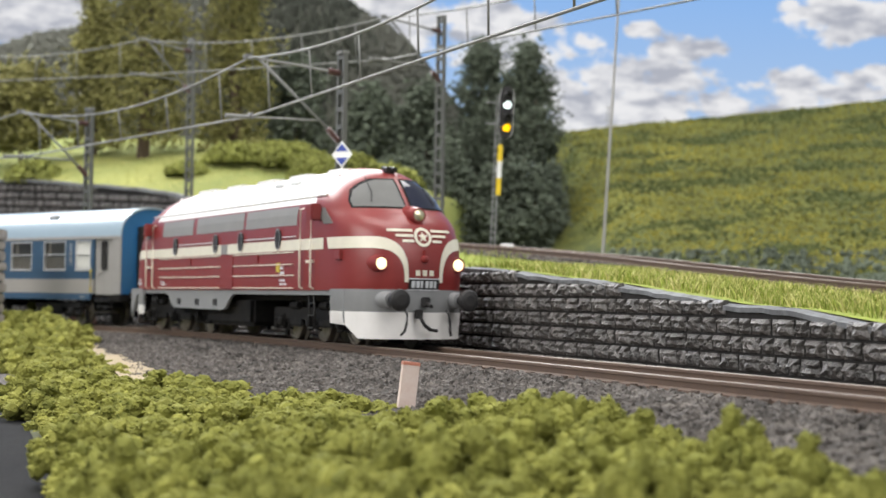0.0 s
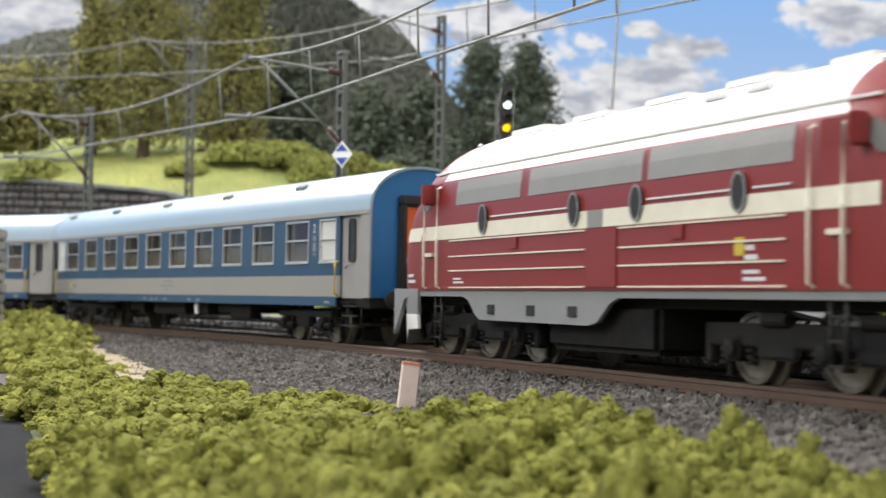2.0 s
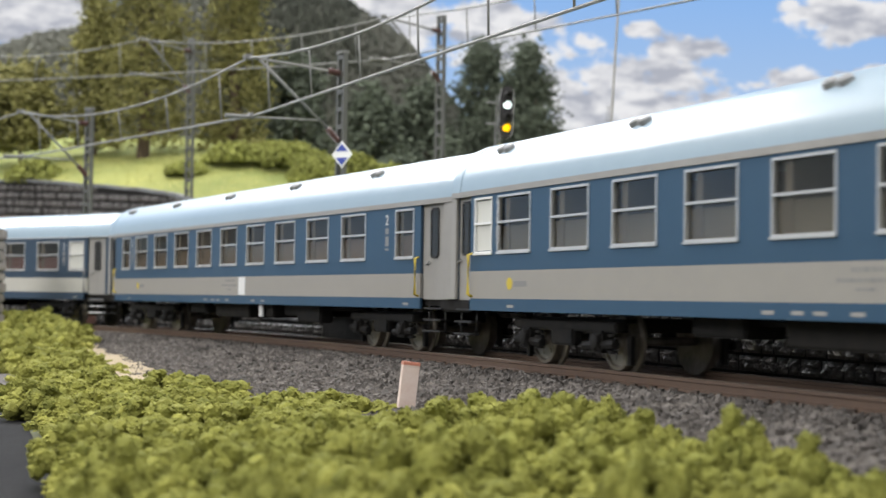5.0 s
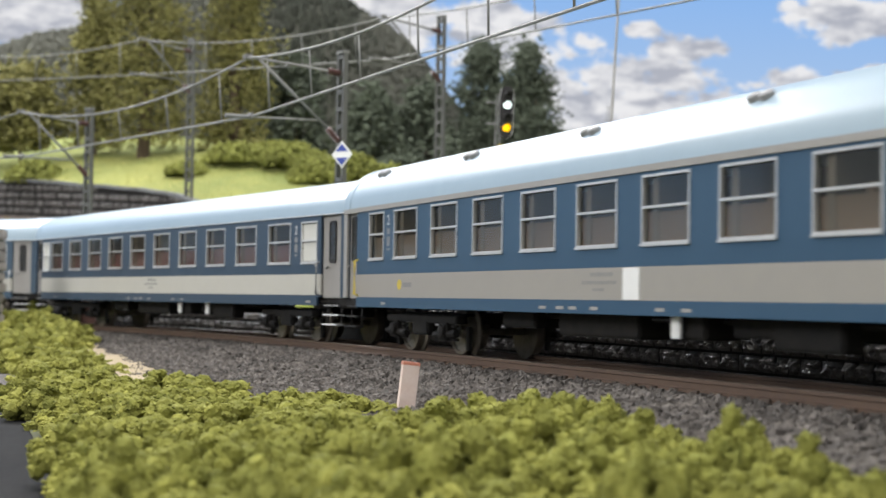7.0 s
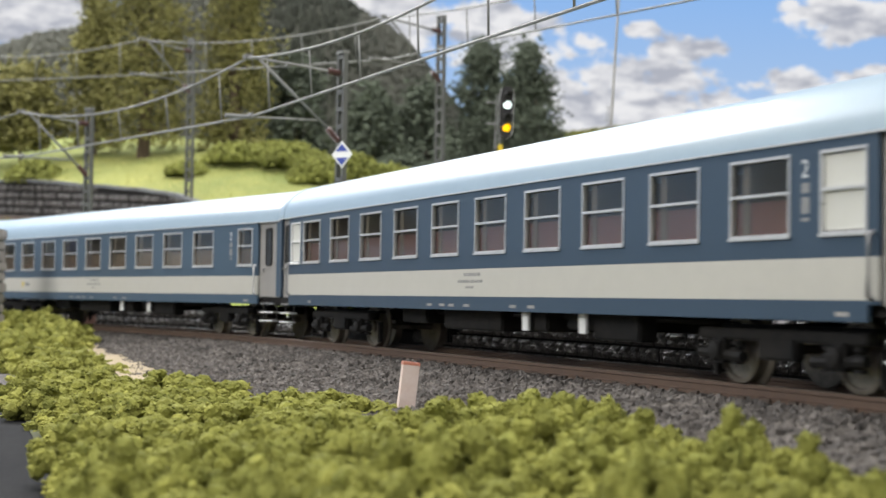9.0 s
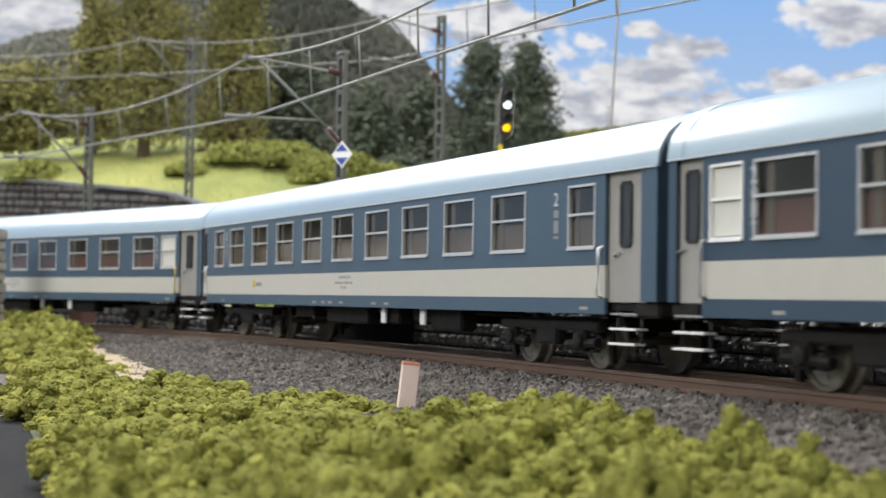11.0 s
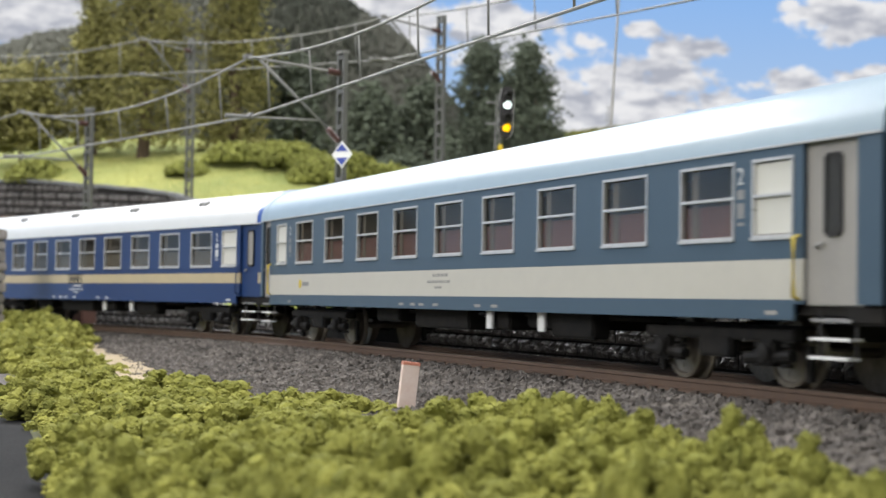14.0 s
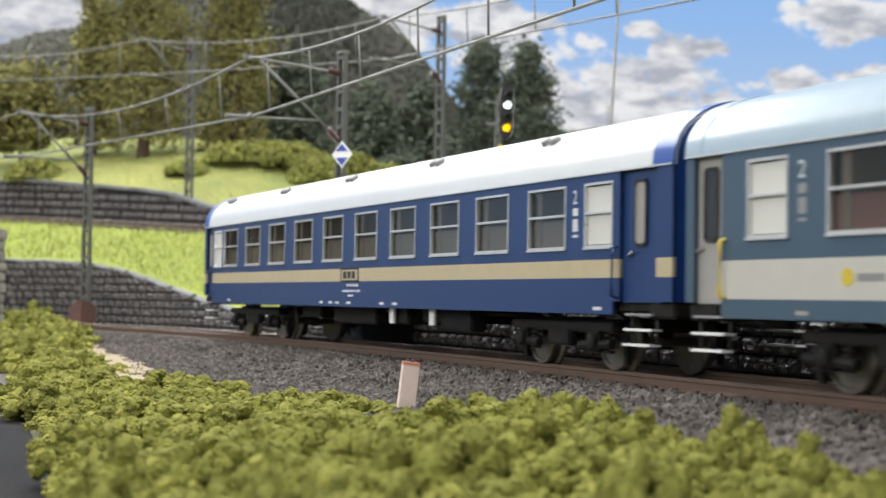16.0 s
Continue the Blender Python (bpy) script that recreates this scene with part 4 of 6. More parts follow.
def bogie(parent, px, base, r, axles, heavy):
    """A bogie with side frames, axle boxes and springs; px is its pivot on the body."""
    bm = bmesh.new()
    half = base / 2
    for sgn in (-1, 1):
        y0, y1 = sorted((sgn * 11.2, sgn * 13.4))
        if heavy:
            box(bm, -half - 7, half + 7, y0, y1, 6.0, 9.6, 0.3)
            box(bm, -half - 8, -half - 6, y0, y1, 3.2, 9.6, 0.3)
            box(bm, half + 6, half + 8, y0, y1, 3.2, 9.6, 0.3)
        else:
            box(bm, -half - 6, half + 6, y0, y1, 7.0, 8.8, 0.3)
            box(bm, -4.5, 4.5, y0, y1, 4.2, 7.8, 0.4)
            for e in (-1, 1):
                rod(bm, (e * (half - 6), sgn * 13.0, 4.4), (e * (half + 5.5), sgn * 13.0, 4.9), 0.9, 8)
        for k in range(axles):
            x = -half + base * k / (axles - 1)
            box(bm, x - 1.9, x + 1.9, *sorted((sgn * 11.0, sgn * 14.2)), r - 2.0, r + 2.0, 0.5)
            disc(bm, (x, sgn * 14.1, r), (0, sgn, 0), [(0, 1.5), (0.5, 1.4), (0.7, 0.5)], 12)
            for e in (-3.4, 3.4):
                for j in range(4):
                    rod(bm, (x + e, sgn * 12.4, 3.2 + j * 1.0), (x + e, sgn * 12.4, 3.8 + j * 1.0), 1.0 - 0.12 * (j % 2), 8)
        if heavy:
            for x in (-half / 2, half / 2):
                box(bm, x - 5, x + 5, *sorted((sgn * 12.6, sgn * 13.8)), 4.2, 6.8, 0.5)
                rod(bm, (x - 3, sgn * 13.6, 10.2), (x + 3, sgn * 13.6, 10.2), 1.1, 10)
        for x in (-half - 5.6, half + 5.6):
            box(bm, x - 0.6, x + 0.6, *sorted((sgn * 9.4, sgn * 10.4)), 1.2, 6.5)
    box(bm, -half - 4, half + 4, -10.6, 10.6, 7.0, 9.4, 0.3)
    b = part("bogie", bm, M_DARK, parent, "dark bogie frame with springs")
    b.location = (px * MM, 0, 0)
    for k in range(axles):
        wheelset(-half + base * k / (axles - 1), r, b, None)
    BOGIES.append((parent, b, px))
    return b


bogie(loco, -48, 45, 5.7, 3, True)
bogie(loco, -168, 45, 5.7, 3, True)


# ---- coaches ----
C_HALF, C_END0, C_END1 = 16.2, -3.0, -282.5
WIN_X = [-45.4 - 23.0 * k for k in range(10)]
WIN_Z0, WIN_Z1, WIN_W = 22.1, 33.9, 14.8


def roof_arc(eave, crown, off=0.0, n=18):
    out = []
    for k in range(n + 1):
        t = math.pi * k / n
        y = -(C_HALF + off) * math.cos(t)
        z = eave + (crown - eave + off) * abs(math.sin(t)) ** 0.86
        out.append((y, z))
    return out


def number_two(x, y, z, h, parent, material):
    """The class figure, as text turned into a mesh."""
    cu = bpy.data.curves.new("class_figure", "FONT")
    cu.body, cu.size, cu.extrude = "2", h * MM, 0.04 * MM
    tmp = bpy.data.objects.new("class_figure", cu)
    scene.collection.objects.link(tmp)
    dg = bpy.context.evaluated_depsgraph_get()
    me = bpy.data.meshes.new_from_object(tmp.evaluated_get(dg))
    bpy.data.objects.remove(tmp)
    me.materials.clear()
    me.materials.append(material)
    ob = new("class_figure", me)
    ob.parent = parent
    ob.matrix_basis = Matrix.Translation((x * MM, y * MM, z * MM)) @ Matrix.Rotation(radians(90), 4, "X")
    return ob


def coach(label, upper, band, band_z, roof, end_col, door_col, glass, seat, toilets_white, rail_col, vents_y, rim=None, wide=False, eave=35.4, crown=46.0, old=False, emblem_x=None):
    c = empty("passenger_coach", label, "railway coach", "coaches of the train")
    zb0, zb1 = band_z
    # windows along the side: (centre, width, white glass)
    if wide:
        wins = [(-43.2 - 24.7 * k, WIN_W, False) for k in range(9)] + [(-26.4, 9.8, True), (-261.6, 9.6, True)]
        sign_x = (-34.2, -253.6)
    elif toilets_white:
        wins = [(x, WIN_W, False) for x in WIN_X] + [(-26.4, 9.8, True), (-266.6, 8.6, True)]
        sign_x = (-34.6, -259.6)
    else:
        wins = [(-239.6 + 22.9 * k, WIN_W, False) for k in range(9)] + [(-258.8, 10.4, False), (-27.6, 9.8, False)]
        sign_x = (-37.0, -250.6)
    doors = [(-13.6, 11.6), (-276.6, 7.4)]
    cuts = sorted({C_END0, C_END1, *[v for x, w, _ in wins for v in (x - w / 2, x + w / 2)], *[v for x, w in doors for v in (x - w / 2, x + w / 2)]})
    zs = sorted({10.3, 12.6, zb0, zb1, WIN_Z0, WIN_Z1, eave + 0.1})
    for sgn in (-1, 1):
        bm = bmesh.new()
        grid = {(x, z): bm.verts.new((x, sgn * C_HALF, z)) for x in cuts for z in zs}
        for i in range(len(cuts) - 1):
            for k in range(len(zs) - 1):
                mx, mz = (cuts[i] + cuts[i + 1]) / 2, (zs[k] + zs[k + 1]) / 2
                if WIN_Z0 < mz < WIN_Z1 and any(abs(mx - x) < w / 2 for x, w, _ in wins):
                    continue
                if any(abs(mx - x) < w / 2 for x, w in doors):
                    continue
                if (mx > -20.5 or mx < -273) and mz < 12.6:
                    continue
                f = bm.faces.new([grid[cuts[i], zs[k]], grid[cuts[i + 1], zs[k]], grid[cuts[i + 1], zs[k + 1]], grid[cuts[i], zs[k + 1]]][::-1 if sgn > 0 else 1])
                f.material_index = 1 if zb0 < mz < zb1 and (band is M_SAND or -281 < mx < -8) else 0
        thicken(bm, 0.7)
        bmesh.ops.recalc_face_normals(bm, faces=bm.faces[:])
        part("side_wall", bm, [upper, band], c, "painted coach side with a pale waist band")
        # windows
        for x, w, white in wins:
            bm = bmesh.new()
            h0, h1 = WIN_Z0, WIN_Z1
            ya, yb = sorted((sgn * (C_HALF - 0.75), sgn * (C_HALF + 0.16)))
            t = 0.42
            box(bm, x - w / 2, x - w / 2 + t, ya, yb, h0, h1)
            box(bm, x + w / 2 - t, x + w / 2, ya, yb, h0, h1)
            box(bm, x - w / 2 + t, x + w / 2 - t, ya, yb, h0, h0 + t * 1.25)
            box(bm, x - w / 2 + t, x + w / 2 - t, ya, yb, h1 - t * 1.1, h1)
            box(bm, x - w / 2 + t, x + w / 2 - t, ya, yb, h0 + 6.1, h0 + 6.55)
            box(bm, x - w / 2 - 0.1, x + w / 2 + 0.1, *sorted((sgn * (C_HALF + 0.02), sgn * (C_HALF + 0.42))), h0 - 0.25, h0 + 0.2, 0.08)
            wf = part("window_frame", bm, M_CHROME if not (white and w < 9) else M_LGREY, c, "silver window frame")
            bm = bmesh.new()
            box(bm, x - w / 2 + t, x + w / 2 - t, *sorted((sgn * (C_HALF - 0.7), sgn * (C_HALF - 0.45))), h0 + 0.7, h1 - 0.65)
            part("pane", bm, M_FROST if white else glass, wf, "frosted pane" if white else "")
        # doors
        for x, w in doors:
            bm = bmesh.new()
            ya, yb = sorted((sgn * (C_HALF - 1.6), sgn * (C_HALF - 0.9)))
            box(bm, x - w / 2 - 0.3, x + w / 2 + 0.3, ya, yb, 12.4, eave, 0.15)
            d = part("door", bm, door_col, c, "folding entrance door")
            bm = bmesh.new()
            ya, yb = sorted((sgn * (C_HALF - 1.0), sgn * (C_HALF - 0.7)))
            box(bm, x - 1.9, x + 1.9, ya, yb, 22.0, 33.6, 0.5)
            wf = part("door_window", bm, M_BLACK, d)
            bm = bmesh.new()
            ya, yb = sorted((sgn * (C_HALF - 0.9), sgn * (C_HALF - 0.62)))
            box(bm, x - 1.4, x + 1.4, ya, yb, 22.6, 33.0, 0.4)
            part("pane", bm, glass if door_col is not M_NAVY else M_BEIGE, wf)
            bm = bmesh.new()
            tube(bm, [(x - 3.6, sgn * (C_HALF - 0.9), 20.6), (x - 3.4, sgn * (C_HALF - 0.3), 20.6), (x - 1.8, sgn * (C_HALF - 0.3), 21.2)], 0.22)
            part("handle", bm, M_GREY, d)
            bm = bmesh.new()
            xr = x - w / 2 - 0.9 if x > -100 else x + w / 2 + 0.9
            tube(bm, [(xr, sgn * (C_HALF - 0.2), 22.3), (xr, sgn * (C_HALF + 0.9), 22.0), (xr, sgn * (C_HALF + 0.9), 13.6), (xr, sgn * (C_HALF - 0.2), 13.2)], 0.36)
            part("handrail", bm, rail_col, c, "door handrail")
            for k, (z, dy) in enumerate(((10.2, 0.0), (7.6, 0.5), (5.0, 0.9))):
                bm = bmesh.new()
                box(bm, x - 4.2, x + 4.2, *sorted((sgn * (13.2 + dy), sgn * (15.9 + dy * 0.5))), z, z + 0.4)
                part("step", bm, M_BLACK if old else (M_LGREY if k else M_GREY), c, "thin metal door step")
            bm = bmesh.new()
            for e in (-3.9, 3.9):
                rod(bm, (x + e, sgn * 14.4, 12), (x + e, sgn * 14.6, 4.8), 0.25, 6)
            part("step_bracket", bm, M_BLACK, c)
        # class sign and lettering
        for x in sign_x:
            bm = bmesh.new()
            ya, yb = sorted((sgn * (C_HALF - 0.05), sgn * (C_HALF + 0.05)))
            for z0, z1 in ((24.2, 24.7), (25.3, 27.6), (28.2, 29.6)):
                box(bm, x - 0.9, x + 0.9, ya, yb, z0, z1)
            part("sign_bar", bm, M_GREY if end_col is not M_NAVYRIM else M_MARK, c)
            if sgn < 0:
                number_two(x - 0.95, -C_HALF - 0.06, 30.4, 3.6, c, M_MARK)
        mk = M_MARK if band is M_SAND else M_DMARK
        for x0, x1, z, h in ((-150, -143, zb1 - 1.5 if band is not M_SAND else 15.4, 0.7), (-153, -141, zb1 - 2.9 if band is not M_SAND else 14.0, 0.6), (-149, -146, zb1 - 4.1 if band is not M_SAND else 12.9, 0.5)):
            x = x0
            k = 0
            while x < x1:
                bm = bmesh.new()
                ya, yb = sorted((sgn * (C_HALF - 0.05), sgn * (C_HALF + 0.04)))
                wd = (0.9, 0.6, 1.2)[k % 3]
                box(bm, x, x + wd, ya, yb, z, z + h)
                part("lettering_bar", bm, mk, c)
                x += wd + 0.5
                k += 1
        for x in (-170, -163, -158, -150, -128, -120, -28, -255):
            bm = bmesh.new()
            ya, yb = sorted((sgn * (C_HALF - 0.05), sgn * (C_HALF + 0.04)))
            box(bm, x, x + 2.8, ya, yb, 11.0, 11.6)
            part("lettering_bar", bm, M_DOORGREY if band is not M_SAND else M_MARK, c)
        if band is M_SAND:
            bm = bmesh.new()
            ya, yb = sorted((sgn * (C_HALF - 0.05), sgn * (C_HALF + 0.06)))
            box(bm, -154.3, -141.8, ya, yb, zb0 - 0.2, zb1 + 0.2)
            part("emblem_panel", bm, M_BLACK, c, "dark framed emblem panel")
            bm = bmesh.new()
            box(bm, -153.5, -142.6, *sorted((sgn * C_HALF, sgn * (C_HALF + 0.12))), zb0 + 0.3, zb1 - 0.3)
            part("emblem_field", bm, M_SAND, c)
            for x in (-152.2, -149.2, -146.2):
                bm = bmesh.new()
                box(bm, x, x + 2.2, *sorted((sgn * C_HALF, sgn * (C_HALF + 0.18))), zb0 + 0.7, zb1 - 0.7)
                part("emblem_bar", bm, M_BLACK, c)
        elif emblem_x:
            bm = bmesh.new()
            disc(bm, (emblem_x, sgn * (C_HALF - 0.1), (zb0 + zb1) / 2 + 0.2), (0, sgn, 0), [(0, 1.3), (0.16, 1.3)], 10)
            part("emblem_disc", bm, M_YELLOW, c, "small yellow emblem")
            bm = bmesh.new()
            box(bm, emblem_x + 2, emblem_x + 7.5, *sorted((sgn * (C_HALF - 0.05), sgn * (C_HALF + 0.04))), (zb0 + zb1) / 2 - 0.4, (zb0 + zb1) / 2 + 0.7)
            part("lettering_bar", bm, M_DMARK, c)
        bm = bmesh.new()
        box(bm, C_END1, C_END0, *sorted((sgn * (C_HALF - 0.1), sgn * (C_HALF + 0.32))), eave - (0.95 if old else 0.12), eave + 0.2)
        part("gutter", bm, M_DOORGREY if old else M_CHROME, c, "thin pale gutter")
        if old:
            for x0, x1 in ((-7.9, -2.6), (-282.8, -280.2)):
                bm = bmesh.new()
                box(bm, x0, x1, *sorted((sgn * (C_HALF - 0.5), sgn * (C_HALF + 0.12))), 12.6, eave, 0.05)
                part("corner_post", bm, M_DOORGREY, c, "grey corner post beside the door")
    # roof
    bm = bmesh.new()
    xs = [C_END0 + 0.2, C_END0 - 1, C_END0 - 12, -60, -140, -220, C_END1 + 12, C_END1 + 1, C_END1 - 0.2]
    loft(bm, [[Vector((x, y, z)) for y, z in roof_arc(eave, crown)] for x in xs], False, False, True)
    thicken(bm, 0.6)
    bmesh.ops.recalc_face_normals(bm, faces=bm.faces[:])
    part("roof", bm, roof, c, "smooth arched roof", False)
    for x0, x1 in ((C_END0 + 0.3, C_END0 - (9 if rim is None else 6)), (C_END1 - 0.3, C_END1 + 4)):
        bm = bmesh.new()
        loft(bm, [[Vector((x, y, z)) for y, z in roof_arc(eave, crown, 0.15)] for x in (x0, x1)], False, False, True)
        thicken(bm, 0.3)
        part("roof_end_band", bm, roof if rim is None else rim, c, "roof end band")
    for k in range(7 if abs(vents_y) < 7 else 5):
        x = -24 - k * 39.5 if abs(vents_y) < 7 else -51.4 - k * 53.3
        z = eave + (crown - eave) * (1 - (vents_y / C_HALF) ** 2) ** 0.45
        bm = bmesh.new()
        for e in (-1, 1):
            disc(bm, (x + e * 1.7, vents_y, z + 0.1), (0, vents_y * 0.05, 1), [(-0.6, 1.25), (0.7, 1.25), (1.0, 0.9), (1.05, 0.1)], 12)
        box(bm, x - 1.7, x + 1.7, vents_y - 0.6, vents_y + 0.6, z - 0.6, z + 0.6, 0.15)
        part("roof_vent", bm, M_GREY if abs(vents_y) > 7 else roof, c, "twin roof vent")
    # ends
    for x, d in ((C_END0, 1), (C_END1, -1)):
        bm = bmesh.new()
        prof = [(-C_HALF, 12.6), *roof_arc(eave, crown, -0.05), (C_HALF, 12.6)]
        a = [bm.verts.new((x - d * 0.2, y, z)) for y, z in prof]
        b = [bm.verts.new((x - d * 1.2, y, z)) for y, z in prof]
        bm.faces.new(a), bm.faces.new(b[::-1])
        for k in range(len(a)):
            bm.faces.new((a[k], a[(k + 1) % len(a)], b[(k + 1) % len(a)], b[k]))
        bmesh.ops.recalc_face_normals(bm, faces=bm.faces[:])
        part("end_wall", bm, end_col, c, "painted coach end wall")
        g = None
        for nm, y0, y1, z0, z1 in (("gangway_header", -7.8, 7.8, 37.0, 39.6), ("gangway_post", -7.8, -5.8, 12.5, 37.0), ("gangway_post", 5.8, 7.8, 12.5, 37.0)):
            bm = bmesh.new()
            box(bm, *sorted((x - d * 0.5, x + d * 2.1)), y0, y1, z0, z1, 0.5)
            ob = part(nm, bm, M_BLACK, c, "black rubber gangway tube")
            g = g or ob
        bm = bmesh.new()
        box(bm, *sorted((x - d * 0.4, x + d * 0.3)), -5.8, 5.8, 13, 36.6)
        part("gangway_door", bm, M_ORANGE if d > 0 else M_BLACK, g, "orange gangway door" if d > 0 else "")
        bm = bmesh.new()
        box(bm, *sorted((x + d * 0.28, x + d * 0.5)), -2.0, 3.2, 24, 33.5, 0.1)
        box(bm, *sorted((x + d * 0.26, x + d * 0.45)), -5.8, 5.8, 13, 21)
        part("gangway_window", bm, M_BLACK, g)
        bm = bmesh.new()
        box(bm, *sorted((x - d * 8, x)), -15.5, 15.5, 9.8, 12.6, 0.4)
        part("headstock", bm, M_DARK, c)
        for y in (-10.05, 10.05):
            bm = bmesh.new()
            disc(bm, (x - d * 0.3, y, 12.1), (d, 0, 0), [(0, 1.4), (2.2, 1.3), (2.3, 2.4), (3.0, 2.4), (3.3, 1.2)], 14)
            part("buffer", bm, M_BLACK, c)
        bm = bmesh.new()
        rod(bm, (x - d * 6, 0, 9.5), (x + d * 2.0, 0, 9.5), 1.0, 8)
        part("coupler", bm, M_BLACK, c)
    # floor, underfloor boxes, seats
    bm = bmesh.new()
    box(bm, C_END1 + 1, C_END0 - 1, -14.6, 14.6, 11.0, 13.0)
    part("floor", bm, M_DARK, c)
    for x0, x1, y0, y1, z0 in ((-170, -140, -12, 12, 6.0), (-128, -118, -13, -6, 6.5), (-112, -90, -12, 12, 7.2), (-195, -180, -12, -4, 7.0), (-100, -84, -13, -9, 5.6)):
        bm = bmesh.new()
        box(bm, x0, x1, y0, y1, z0, 11.4, 0.4)
        part("equipment_box", bm, M_DARK, c, "dark underfloor equipment box")
    for x in ((-126,) if old else (-126, -103)):
        bm = bmesh.new()
        box(bm, x, x + 2.6, -14.4, -13.8, 6.6, 10.4, 0.1)
        part("placard", bm, M_LGREY, c, "small white underfloor placard")
    bm = bmesh.new()
    rod(bm, (-190, -9, 9.5), (-60, -9, 9.5), 0.5, 6)
    part("brake_pipe", bm, M_DARK, c)
    for k in range(11):
        x = -34.0 - 22.8 * k
        bm = bmesh.new()
        box(bm, x - 2.6, x + 2.6, -12.0, 13.5, 13, 20.5, 0.4)
        box(bm, x - 1.2, x + 1.2, -12.0, 13.5, 20, 29.5, 0.4)
        part("seat_bench", bm, seat, c)
    bm = bmesh.new()
    box(bm, -262, -22, -15.2, -14.9, 13, 27.6)
    part("corridor_wall", bm, seat, c, "interior partition behind the windows")
    for x, w, white in wins:
        if not white:
            bm = bmesh.new()
            box(bm, x - w * 0.36, x - w * 0.24, -15.35, 13.0, 13, 34.2)
            part("compartment_partition", bm, M_PARTITION, c)
    bogie(c, -45, 29, 5.3, 2, False)
    bogie(c, -237, 29, 5.3, 2, False)
    return c


def pane_mat(name, tint):
    m = bpy.data.materials.new(name)
    m.use_nodes = True
    nt = m.node_tree
    b = nt.nodes["Principled BSDF"]
    tr = nt.nodes.new("ShaderNodeBsdfTransparent")
    tr.inputs[0].default_value = (*tint, 1)
    gl = nt.nodes.new("ShaderNodeBsdfGlossy")
    gl.inputs["Roughness"].default_value = 0.08
    mx = nt.nodes.new("ShaderNodeMixShader")
    mx.inputs[0].default_value = 0.07
    nt.links.new(tr.outputs[0], mx.inputs[1])
    nt.links.new(gl.outputs[0], mx.inputs[2])
    nt.links.new(mx.outputs[0], nt.nodes["Material Output"].inputs["Surface"])
    nt.nodes.remove(b)
    return m


M_PANE = pane_mat("clear_window_pane", (0.90, 0.90, 0.87))

COACHES = [
    coach("blue model coach with grey beige band and yellow door rails", M_MIDBLUE, M_BEIGE, (12.8, 18.5), M_ROOFBLUE, M_BLUE, M_DOORGREY, M_PANE, M_SEATG, True, M_YELLOW, -12.0, emblem_x=-254, crown=47.4, old=True),
    coach("blue model coach with grey beige band and clear end windows", M_MIDBLUE, M_BEIGE, (12.8, 18.5), M_ROOFBLUE, M_MIDBLUE, M_DOORGREY, M_PANE, M_SEATB, False, M_YELLOW, -12.0, emblem_x=-243, crown=47.4, old=True),
    coach("slate blue model coach with maroon seats and frosted end windows", M_DSLATE, M_STRIPE, (13.2, 19.0), M_ROOFBLUE, M_DSLATE, M_DOORGREY, M_PANE, M_SEAT, True, M_GREY, 6.0),
    coach("slate blue model coach with off white band and brown seats", M_SLATE, M_STRIPE, (13.2, 19.0), M_ROOFBLUE, M_SLATE, M_DOORGREY, M_PANE, M_SEATB, False, M_LGREY, 6.0, emblem_x=-221.7),
    coach("slate blue model coach with off white band and maroon seats", M_SLATE, M_STRIPE, (13.2, 19.0), M_ROOFBLUE, M_SLATE, M_DOORGREY, M_PANE, M_SEAT, True, M_YELLOW, 6.0, wide=True, emblem_x=-244),
    coach("navy blue model coach with thin sand yellow stripe", M_NAVY, M_SAND, (16.75, 20.0), M_ROOFGREY, M_NAVYRIM, M_NAVY, M_PANE, M_SEATG, True, M_NAVY, -12.0, rim=M_NAVYRIM, crown=46.8),
]

bm = bmesh.new()
box(bm, -138.5, -133.0, -C_HALF - 0.12, -C_HALF + 0.05, 12.9, 18.4, 0.05)
part("route_board", bm, M_LGREY, COACHES[1], "pale blank route board on the band")
# ---- foreground: asphalt edge, green foam bushes, marker post ----
bm = bmesh.new()
edge = [(-330, 900), (-203, 640), (-161, 532), (-121, 410), (-83, 291), (-57, 212), (-51, 194), (-41, 160), (-28, 110), (-8, 20), (14, -60)]
loft(bm, [[Vector((x - 420, y - 160, -15.5)), Vector((x - 60, y - 22, -15.2)), Vector((x - 9, y - 4, -14.8)), Vector((x + 2, y, -14.6)), Vector((x + 2, y, -30)), Vector((x - 420, y - 160, -30))] for x, y in edge], True, True, False)
tagged(mesh_ob("road", bm, M_ASPH), "dark grey asphalt road below the bushes", "road", kind="structure")
bm = bmesh.new()
loft(bm, [[Vector((x - 17 + e, y - 6, z)) for e, z in ((-1.6, -15.6), (-1.2, -13.9), (1.0, -13.8), (1.6, -15.6))] for x, y in edge], True, True, False)
tagged(mesh_ob("kerb", bm, M_KERB), "worn grey kerb line along the road edge", "kerb", kind="structure")

